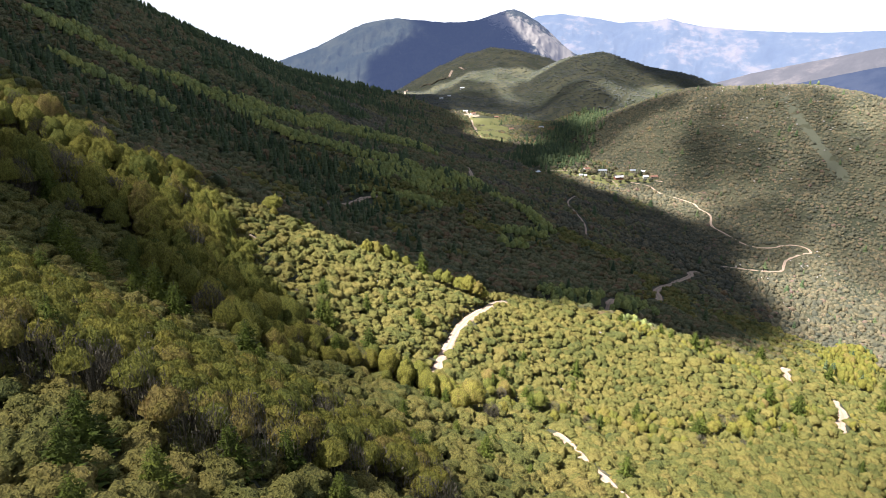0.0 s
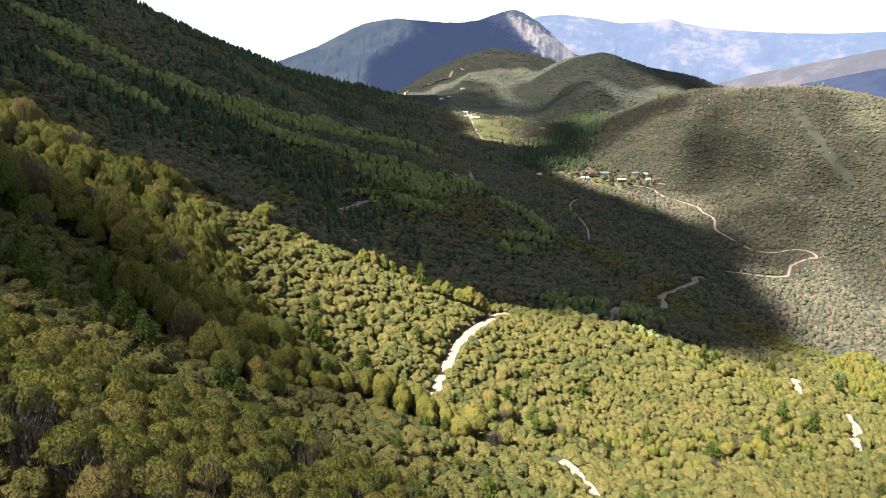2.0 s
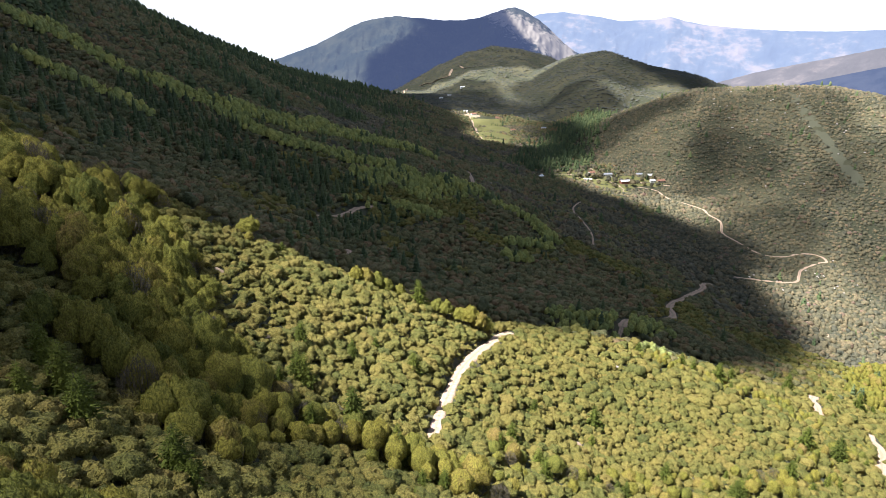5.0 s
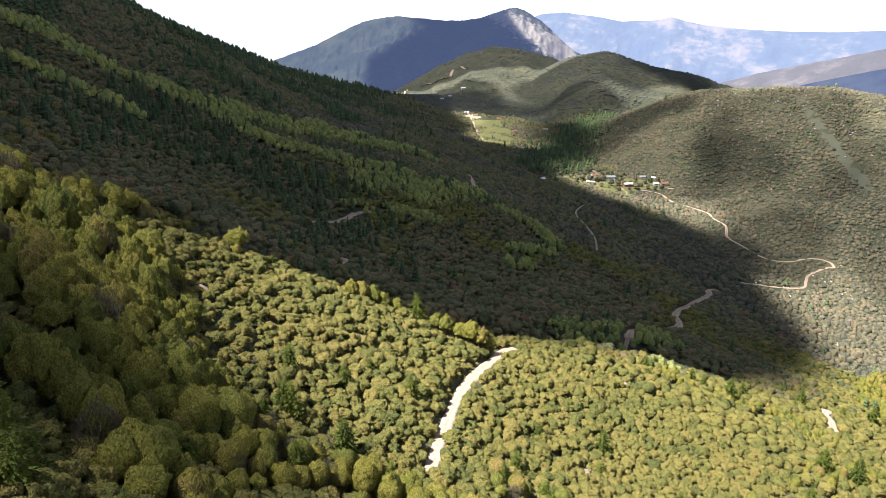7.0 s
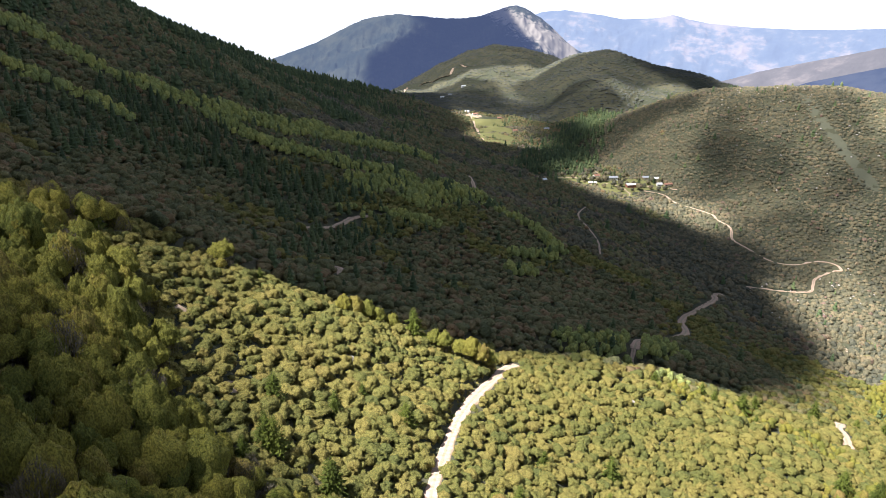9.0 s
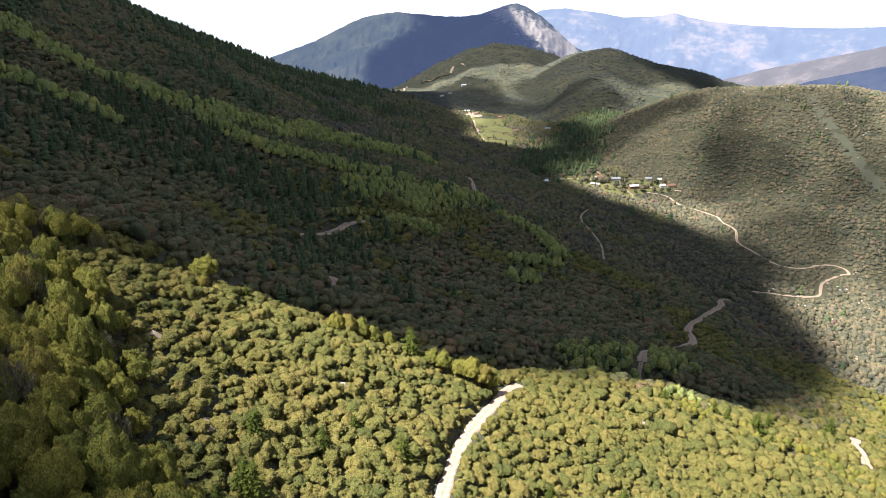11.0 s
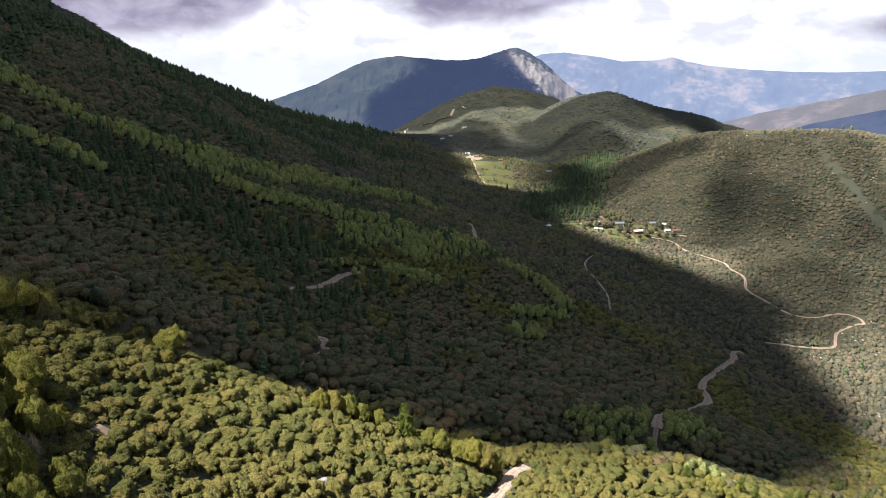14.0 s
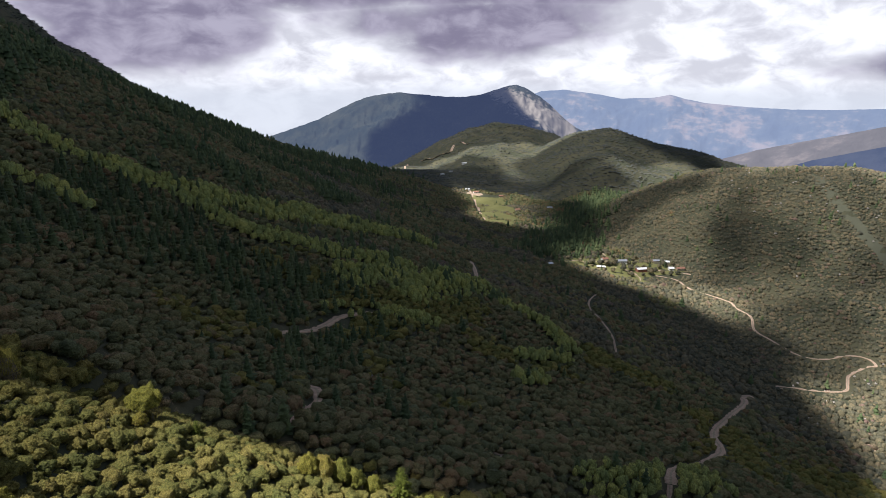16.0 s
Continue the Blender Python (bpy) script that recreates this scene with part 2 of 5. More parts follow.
def section_height(bearing, r):
    rows, cols = HEIGHTS.shape
    iu, wu = spline(np.clip((bearing + 42) / 7, 0, cols - 1), cols)
    iv, wv = spline(np.interp(np.log(np.maximum(r, 1)), REACH, np.arange(rows)), rows)
    z = 0.0
    for a in range(4):
        for b in range(4):
            z = z + wu[..., a] * wv[..., b] * HEIGHTS[iv[..., b], iu[..., a]]
    return z


def soft_max(a, b, k):
    h = np.clip(0.5 + 0.5 * (a - b) / k, 0, 1)
    return b * (1 - h) + a * h + k * h * (1 - h)


# crests of the hills behind the valley: distance, fall towards the valley, fall behind, (bearing, height) along the crest
HILLS = [
    (1390, 0.47, 0.4, [(4.5, -40), (6.7, 44), (8.5, 72), (11.0, 97), (12.7, 114), (15.9, 153), (18.2, 172), (20.1, 177), (24.2, 183), (26.7, 183), (29.8, 177), (38, 120)]),
    (2450, 0.135, 0.25, [(2.5, 40), (5.7, 100), (7.6, 148), (8.3, 161), (10.0, 178), (11.4, 184), (12.5, 172), (14.7, 140), (16.8, 129), (18.4, 115), (19.7, 90), (23, 45)]),
    (2900, 0.16, 0.25, [(-6, -10), (-3.4, 53), (-1.5, 108), (0.7, 159), (2.9, 179), (5.2, 168), (7.4, 136), (9.2, 90), (12, 20)]),
    (1900, 0.35, 0.4, [(-36, 560), (-31, 485), (-28.1, 404), (-26.5, 378), (-24.9, 344), (-23.2, 307), (-21.4, 268), (-20, 244), (-17.7, 200), (-14, 120)]),
]


def ground_height(x, y, detail=True):
    x, y = np.asarray(x, float), np.asarray(y, float)
    r, bearing = np.hypot(x, y), np.degrees(np.arctan2(x, y))
    z = section_height(bearing, r)
    back = smooth(42, 178, np.abs(bearing))
    other = section_height(np.full_like(r, -42.0), r) * 0.5 + section_height(np.full_like(r, 42.0), r) * 0.5
    z = z * (1 - back) + other * back
    floor = 60 - 230 * smooth(2100, 4300, r) + value_noise(x, y, 500, 5) * 14
    z = z + (floor - z) * smooth(1500, 2350, r)
    for away, front, behind, crest in HILLS:
        b, h = np.array(crest, float).T
        top = np.interp(bearing, b, h, left=-60, right=-60)
        wave = value_noise(x, y, 260, 9 + away) * 70
        off = r - away
        fold = np.sqrt(off * off + 90**2) - 90
        hill = top - fold * np.where(off < 0, front, behind) + wave * np.clip(fold / 260, 0, 1) * 0.45
        z = soft_max(hill, z, 14)
    crest = np.interp(x, (-110, -81, -61, -41, -16, 6, 15, 40, 66, 96, 135, 165), (264, 292, 301, 305, 311, 316, 323, 346, 364, 378, 384, 394))
    z = z - 11 * np.exp(-(((y - crest) - 27) / 15) ** 2) * smooth(-125, -95, x) * smooth(185, 145, x)   # hollow behind the spur's crest
    if detail:
        far = smooth(300, 1500, r)
        z = z + value_noise(x, y, 42, 3, 4) * (1.2 + 3.5 * far) + value_noise(x, y, 150, 21, 3) * (1.0 + 7 * far)
    return z


# ---- roads in plan ----
ROADS = {
    "spur_road": (3.7, [(24, 322), (19, 315), (14, 299), (7, 281), (1, 262), (-2, 247), (-4, 234), (-6, 220), (-7, 206)]),
    "foot_road": (3.7, [(32, 193), (35, 188), (39, 170), (44, 154), (52, 135), (64, 112)]),
    "cut_road": (5.0, [(262, 700), (248, 692), (246, 678), (220, 640), (197, 604), (177, 566), (171, 537), (150, 505), (135, 484), (113, 456), (104, 432)]),
    "cut_tail": (2.0, [(103, 430), (99, 416), (101, 398)]),
    "hill_road": (2.9, [(262, 1022), (287, 1010), (299, 979), (337, 957), (339, 935), (349, 915), (341, 883), (350, 860), (367, 836), (396, 832), (425, 842), (446, 838), (447, 824), (439, 824), (425, 816), (407, 803), (396, 785), (384, 768), (345, 751), (321, 748), (293, 740)]),
    "slope_road": (6.0, [(-99, 468), (-97, 478), (-88, 496), (-81, 518), (-76, 540), (-60, 565)]),
    "gully_road": (4.2, [(-60, 350), (-60, 360), (-60, 375), (-60, 393), (-63, 408), (-68, 412)]),
    "village_road": (4.2, [(120, 1024), (135, 1029), (177, 1051), (206, 1057), (233, 1056), (259, 1060), (279, 1050), (301, 1047), (318, 1044)]),
    "village_lane": (4.0, [(206, 1040), (221, 1037), (234, 1024), (238, 1005), (235, 988)]),
    "meadow_lane": (4.0, [(212, 1122), (210, 1100), (209, 1083), (207, 1060)]),
    "field_road": (3.4, [(20, 1660), (25, 1606), (31, 1506), (36, 1386), (42, 1320), (50, 1280)]),
    "far_cutting": (5.0, [(-196, 2520), (-204, 2640), (-206, 2780)]),
    "far_road": (8.0, [(-150, 2715), (-125, 2698), (-84, 2630), (-40, 2605), (-32, 2622), (-24, 2660)]),
    "far_bend": (8.0, [(0, 2650), (6, 2645), (28, 2575)]),
    "wood_road": (1.8, [(156, 880), (150, 868), (139, 835), (136, 810), (138, 768), (141, 735), (138, 705), (133, 675)]),
    "ridge_track": (3.6, [(10, 850), (13, 834), (15, 800), (16, 770), (14, 755)]),
    "lower_road": (5.0, [(228, 425), (221, 415), (216, 400), (206, 380), (198, 366)]),
    "lower_bend": (5.0, [(240, 384), (236, 376), (229, 356), (212, 330), (202, 312)]),
    "pass_road": (5.0, [(146, 412), (152, 407), (158, 402), (166, 398)]),
}


def along(points, step=1.5):
    """Points at even steps on a smooth line through the given ones."""
    p = np.array(points, float)
    p = np.vstack([2 * p[0] - p[1], p, 2 * p[-1] - p[-2]])
    out = []
    for a, b, c, d in zip(p[:-3], p[1:-2], p[2:-1], p[3:]):
        k = max(2, int(np.linalg.norm(c - b) / step))
        t = np.linspace(0, 1, k, endpoint=False)[:, None]
        out.append(0.5 * (2 * b + (c - a) * t + (2 * a - 5 * b + 4 * c - d) * t**2 + (3 * b - a - 3 * c + d) * t**3))
    return np.vstack([*out, p[-2:-1]])


LINES = {}
for road_name, (road_width, plan) in ROADS.items():
    line = along(plan)
    level = ground_height(line[:, 0], line[:, 1])
    pad = np.pad(level, 8, mode="edge")
    level = np.convolve(pad, np.ones(17) / 17, mode="valid")
    LINES[road_name] = (road_width, line, level)
ALL_ROAD = np.vstack([np.c_[l, h, np.full(len(h), w)] for w, l, h in LINES.values() if l[0, 1] < 2000])


def road_distance(x, y):
    """How far the places lie from the next road, and that road's level and width there."""
    best, at, wide = np.full(len(x), 1e9), np.zeros(len(x)), np.full(len(x), 4.0)
    close = np.nonzero((x > ALL_ROAD[:, 0].min() - 20) & (x < ALL_ROAD[:, 0].max() + 20) & (y > ALL_ROAD[:, 1].min() - 20) & (y < ALL_ROAD[:, 1].max() + 20))[0]
    for part_of in np.array_split(close, max(1, len(close) // 4000)):
        d = np.hypot(x[part_of, None] - ALL_ROAD[None, :, 0], y[part_of, None] - ALL_ROAD[None, :, 1])
        k = d.argmin(1)
        best[part_of], at[part_of], wide[part_of] = d[np.arange(len(part_of)), k], ALL_ROAD[k, 2], ALL_ROAD[k, 3]
    return best, at, wide


def site_height(x, y):
    """The finished ground: cut and filled for the roads."""
    x, y = np.atleast_1d(np.asarray(x, float)), np.atleast_1d(np.asarray(y, float))
    z = ground_height(x, y)
    d, level, wide = road_distance(x, y)
    k = 1 - smooth(wide * 0.5 + 0.8, wide * 0.5 + 4.0, d)
    return z * (1 - k) + (level - 0.25) * k


def mesh_object(name, verts, faces, mats, index=None, smooth_faces=True, tint=None):
    """A mesh from arrays; faces all triangles or all quads."""
    verts, faces = np.asarray(verts, np.float32), np.asarray(faces, np.int32)
    me = bpy.data.meshes.new(name)
    me.vertices.add(len(verts))
    me.vertices.foreach_set("co", verts.ravel())
    me.loops.add(faces.size)
    me.loops.foreach_set("vertex_index", faces.ravel())
    me.polygons.add(len(faces))
    me.polygons.foreach_set("loop_start", np.arange(0, faces.size, faces.shape[1], dtype=np.int32))
    for mat in mats:
        me.materials.append(mat)
    if index is not None:
        me.polygons.foreach_set("material_index", np.asarray(index, np.int32))
    me.polygons.foreach_set("use_smooth", np.full(len(faces), smooth_faces))
    if tint is not None:
        me.attributes.new("tint", "FLOAT", "POINT").data.foreach_set("value", np.asarray(tint, np.float32))
    me.update(calc_edges=True)
    return me


def ground_sheet():
    b = np.concatenate([np.arange(-180, -40, 4.0), np.arange(-40, 40, 0.22), np.arange(40, 180, 4.0)])
    r = np.concatenate([[2.0, 6.0, 11.0, 16.0, 22.0], np.exp(np.arange(np.log(28), np.log(4900), 0.0135)), [4900.0]])
    bb, rr = np.meshgrid(np.radians(b), r)
    x, y = (rr * np.sin(bb)).ravel(), (rr * np.cos(bb)).ravel()
    z = site_height(x, y)
    nb, nr = len(b), len(r)
    i, j = np.meshgrid(np.arange(nr - 1), np.arange(nb), indexing="ij")
    k = (j + 1) % nb
    faces = np.stack([i * nb + j, i * nb + k, (i + 1) * nb + k, (i + 1) * nb + j], -1).reshape(-1, 4)[:, ::-1]
    ob = new("ground", mesh_object("ground", np.c_[x, y, z], faces, [SOIL]))
    return tagged(ob, "scrub-covered mountain slopes and valley soil", "ground", kind="structure")


ground = ground_sheet()


def build_roads():
    for name, (width, line, level) in LINES.items():
        way = np.gradient(line, axis=0)
        way /= np.linalg.norm(way, axis=1)[:, None]
        side = np.c_[way[:, 1], -way[:, 0]]
        lift = np.clip(np.hypot(line[:, 0], line[:, 1]) - 1500, 0, None) * 0.002   # the sheet is coarser far off
        wob = 1 + 0.34 * value_noise(line[:, 0], line[:, 1], 6, 31)
        lanes = np.array([-0.62, -0.5, -0.3, -0.12, 0.12, 0.3, 0.5, 0.62])
        drop = np.array([-0.5, 0.02, -0.06, 0.03, 0.03, -0.06, 0.02, -0.5])
        v = np.concatenate([np.c_[line + side * (a * width * wob)[:, None], level + dz + 0.06 + lift] for a, dz in zip(lanes, drop)])
        n = len(line)
        f, mi = [], []
        for a in range(len(lanes) - 1):
            k = np.arange(n - 1)
            f.append(np.c_[a * n + k, a * n + k + 1, (a + 1) * n + k + 1, (a + 1) * n + k])
            mi.append(np.full(n - 1, 1 if a == 3 else 2 if a in (0, 6) else 0))
        ob = new("road", mesh_object("road", v, np.vstack(f), [DIRT, RUT, BANK], np.concatenate(mi)))
        tagged(ob, "pale unpaved dirt road cut into the hillside", "road", kind="structure")


build_roads()

# ---- mountains at the end of the valley ----


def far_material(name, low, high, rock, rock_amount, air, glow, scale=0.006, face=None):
    """Far slopes: woods and bare rock; a bluish glow stands in for the haze of the air in front of them."""
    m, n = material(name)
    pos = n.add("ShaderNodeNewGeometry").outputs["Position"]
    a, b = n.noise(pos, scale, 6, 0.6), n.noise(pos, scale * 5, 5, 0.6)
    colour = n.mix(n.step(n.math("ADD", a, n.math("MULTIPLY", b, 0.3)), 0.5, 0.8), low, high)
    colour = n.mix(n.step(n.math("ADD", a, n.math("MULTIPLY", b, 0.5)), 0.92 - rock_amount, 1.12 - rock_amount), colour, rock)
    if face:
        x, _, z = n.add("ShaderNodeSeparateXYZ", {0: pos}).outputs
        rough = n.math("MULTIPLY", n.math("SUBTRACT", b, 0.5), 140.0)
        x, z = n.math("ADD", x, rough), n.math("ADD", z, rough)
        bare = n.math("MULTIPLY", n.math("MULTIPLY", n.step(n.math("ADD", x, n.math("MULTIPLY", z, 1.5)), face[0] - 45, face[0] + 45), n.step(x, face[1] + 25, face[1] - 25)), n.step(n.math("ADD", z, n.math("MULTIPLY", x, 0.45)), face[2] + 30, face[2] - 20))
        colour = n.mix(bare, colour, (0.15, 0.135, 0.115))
    # distance haze is put in as emission
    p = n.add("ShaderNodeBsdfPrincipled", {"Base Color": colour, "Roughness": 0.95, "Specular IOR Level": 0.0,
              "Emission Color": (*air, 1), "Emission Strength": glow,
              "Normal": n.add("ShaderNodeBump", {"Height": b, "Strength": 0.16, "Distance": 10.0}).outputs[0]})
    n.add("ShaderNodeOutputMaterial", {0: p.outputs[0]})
    return m


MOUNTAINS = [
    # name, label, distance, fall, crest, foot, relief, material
    ("dark_mountain", "wooded mountain hazed blue by its own glow, with a pale cliff patch", 4300, 0.42, [(-18.5, 0), (-16.7, 18), (-14.9, 45), (-11.4, 135), (-9.5, 205), (-7.8, 260), (-6.4, 283), (-4.9, 295), (-3, 282), (-1.1, 269), (0.4, 274), (1.6, 285), (3.1, 323), (3.8, 338), (4.3, 342), (5.0, 328), (6.4, 266), (7.4, 205), (8.3, 140), (9.2, 96), (11.9, -8)], 30,
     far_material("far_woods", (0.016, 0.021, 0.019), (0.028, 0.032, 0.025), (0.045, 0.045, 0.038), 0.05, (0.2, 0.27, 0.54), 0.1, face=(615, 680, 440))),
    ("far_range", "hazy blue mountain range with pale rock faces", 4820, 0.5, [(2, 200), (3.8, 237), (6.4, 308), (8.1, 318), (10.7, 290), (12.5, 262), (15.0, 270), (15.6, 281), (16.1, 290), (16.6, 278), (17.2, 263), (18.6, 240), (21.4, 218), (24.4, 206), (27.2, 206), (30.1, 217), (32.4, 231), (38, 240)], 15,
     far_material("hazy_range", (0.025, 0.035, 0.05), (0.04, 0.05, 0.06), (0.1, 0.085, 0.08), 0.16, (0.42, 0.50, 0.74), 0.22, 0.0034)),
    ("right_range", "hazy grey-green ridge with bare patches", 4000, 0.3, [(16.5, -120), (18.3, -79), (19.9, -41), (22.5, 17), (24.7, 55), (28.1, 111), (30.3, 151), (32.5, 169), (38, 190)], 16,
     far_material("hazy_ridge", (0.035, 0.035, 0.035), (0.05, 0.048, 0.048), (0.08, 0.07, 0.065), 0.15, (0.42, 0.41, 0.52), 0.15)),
    # cloud shade is put into this ridge's dark colours, haze into its glow
    ("shaded_ridge", "wooded ridge coloured dark blue as if in cloud shadow", 3300, 0.3, [(22.5, -30), (24.1, -5), (25.8, 32), (27.5, 58), (30.4, 103), (32.6, 122), (38, 150)], 8,
     far_material("shade_coloured_woods", (0.02, 0.025, 0.035), (0.03, 0.035, 0.045), (0.04, 0.045, 0.05), 0.0, (0.17, 0.25, 0.58), 0.085)),
]


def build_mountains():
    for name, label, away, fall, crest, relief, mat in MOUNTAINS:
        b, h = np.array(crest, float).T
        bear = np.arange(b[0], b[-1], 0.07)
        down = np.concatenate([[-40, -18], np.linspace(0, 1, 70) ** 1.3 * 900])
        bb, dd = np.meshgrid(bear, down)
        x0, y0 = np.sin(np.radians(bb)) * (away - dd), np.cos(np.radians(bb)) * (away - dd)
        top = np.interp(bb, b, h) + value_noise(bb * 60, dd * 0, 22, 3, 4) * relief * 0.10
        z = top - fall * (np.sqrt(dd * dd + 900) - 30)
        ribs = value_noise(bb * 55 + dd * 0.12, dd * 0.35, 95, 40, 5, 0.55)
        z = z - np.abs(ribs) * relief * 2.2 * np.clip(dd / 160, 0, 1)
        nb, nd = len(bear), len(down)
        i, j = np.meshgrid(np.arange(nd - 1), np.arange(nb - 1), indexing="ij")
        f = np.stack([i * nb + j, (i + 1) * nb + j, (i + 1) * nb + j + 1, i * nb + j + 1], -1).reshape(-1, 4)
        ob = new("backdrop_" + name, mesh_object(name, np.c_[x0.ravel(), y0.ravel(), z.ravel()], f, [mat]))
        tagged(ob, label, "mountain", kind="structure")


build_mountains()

# ---- clouds that shade parts of the valley ----


def cloud_material(name, most):
    """Vapour that thins out towards its rim; what sunlight it stops, it scatters."""
    m, n = material(name)
    d = n.add("ShaderNodeBsdfDiffuse", {"Color": (0.85, 0.85, 0.87, 1)})
    t = n.add("ShaderNodeBsdfTranslucent", {"Color": (0.6, 0.6, 0.62, 1)})
    mix = n.add("ShaderNodeMixShader", {0: 0.3, 1: d.outputs[0], 2: t.outputs[0]})
    pos = n.add("ShaderNodeNewGeometry").outputs["Position"]
    rim = n.add("ShaderNodeAttribute", attribute="tint").outputs["Fac"]
    rim = n.math("ADD", rim, n.math("MULTIPLY", n.math("SUBTRACT", n.noise(pos, 0.018, 4), 0.5), 0.7))
    f = n.math("MULTIPLY", n.step(rim, 0.05, 0.85), most)
    out = n.add("ShaderNodeMixShader", {0: f, 1: n.add("ShaderNodeBsdfTransparent").outputs[0], 2: mix.outputs[0]})
    n.add("ShaderNodeOutputMaterial", {0: out.outputs[0]})
    return m


DENSE = cloud_material("dense_cloud", 0.68)
THICK, MIDDLE, VEIL = cloud_material("thick_cloud", 1.0), cloud_material("middling_cloud", 0.7), cloud_material("thin_cloud", 0.5)
DIMMING_WISP = cloud_material("dimming_wisp_of_cloud", 0.36)
CLOUD_LEVEL = 3400.0
SHADED = [
    # plan of the ground that each cloud shades, with a mean height of that ground
    (THICK, None, [(-132, 262), (-105, 266), (-86, 298), (-64, 311), (-40, 316), (-16, 325), (14, 334), (40, 352), (66, 362), (96, 370), (135, 376), (160, 388), (234, 455), (300, 560), (338, 668), (340, 745), (348, 795), (328, 850), (300, 900), (250, 945), (165, 1005), (156, 1060), (195, 1130), (190, 1255), (70, 1275), (28, 1300), (22, 1420), (6, 1600), (-20, 1720), (-150, 2300), (-900, 2500), (-1600, 1400), (-700, 300), (-330, 200), (-200, 246), (-155, 250)]),
    (DENSE, 235, [(-104, 292), (-84, 258), (-71, 216), (-60, 193), (-44, 177), (-32, 160), (-16, 140), (0, 118), (20, 96), (36, 60), (30, -80), (-200, -160), (-420, 120), (-300, 205), (-190, 300), (-140, 300)]),
    (THICK, 240, [(-58, 136), (-48, 158), (-56, 178), (-70, 196), (-92, 206), (-118, 206), (-150, 202), (-210, 208), (-290, 160), (-170, 105), (-92, 118)]),
    (MIDDLE, 120, [(-600, 2560), (-150, 2560), (60, 2480), (240, 2560), (420, 2640), (600, 2800), (600, 3400), (-600, 3400)]),
    (MIDDLE, 75, [(-300, 1650), (0, 1650), (120, 1650), (180, 1800), (120, 2120), (-60, 2300), (-400, 2450)]),
    # unseen wisp, added only to dim the sunlit slope on the right
    (DIMMING_WISP, 140, [(40, 130), (90, 200), (150, 290), (230, 370), (330, 450), (460, 440), (480, 260), (300, 100), (120, 60)]),
    (VEIL, 60, [(430, 720), (560, 640), (800, 700), (900, 900), (860, 1150), (600, 1060), (480, 985), (440, 900)]),
    (VEIL, 95, [(335, 1120), (390, 1145), (445, 1130), (475, 1080), (455, 1010), (410, 990), (365, 1030)]),
    (MIDDLE, 100, [(130, 1090), (200, 1180), (260, 1225), (330, 1250), (420, 1255), (430, 1330), (300, 1350), (200, 1330), (140, 1200)]),
    (VEIL, 90, [(60, 1180), (200, 985), (330, 990), (430, 1100), (520, 1350), (420, 1700), (200, 1900), (40, 1800), (20, 1400)]),
    (THICK, 85, [(120, 1150), (190, 1180), (235, 1270), (260, 1400), (250, 1560), (170, 1640), (125, 1560), (120, 1400)]),
    (MIDDLE, None, [(290, 745), (360, 760), (440, 835), (470, 905), (420, 960), (340, 925), (285, 850)]),
    (VEIL, None, [(330, 940), (450, 940), (570, 1000), (620, 1180), (500, 1260), (360, 1130)]),
    (THICK, None, [(300, 770), (345, 790), (375, 830), (355, 880), (310, 900), (285, 850)]),
    (THICK, 130, [(640, 2050), (760, 2150), (800, 2420), (700, 2600), (560, 2480), (540, 2250)]),
    (MIDDLE, 130, [(150, 1560), (330, 1640), (380, 1800), (300, 1900), (150, 1800)]),
    (MIDDLE, 130, [(140, 1750), (420, 1900), (560, 2080), (1000, 2200), (1300, 2800), (600, 2700), (430, 2420), (150, 2300)]),
    (MIDDLE, 80, [(-420, 1760), (40, 1760), (110, 2000), (60, 2350), (-500, 2500)]),
    (THICK, 180, [(-330, 4420), (-250, 4200), (-400, 3950), (-620, 3700), (-500, 3350), (200, 3300), (340, 3550), (370, 3850), (350, 4100), (270, 4420)]),
]


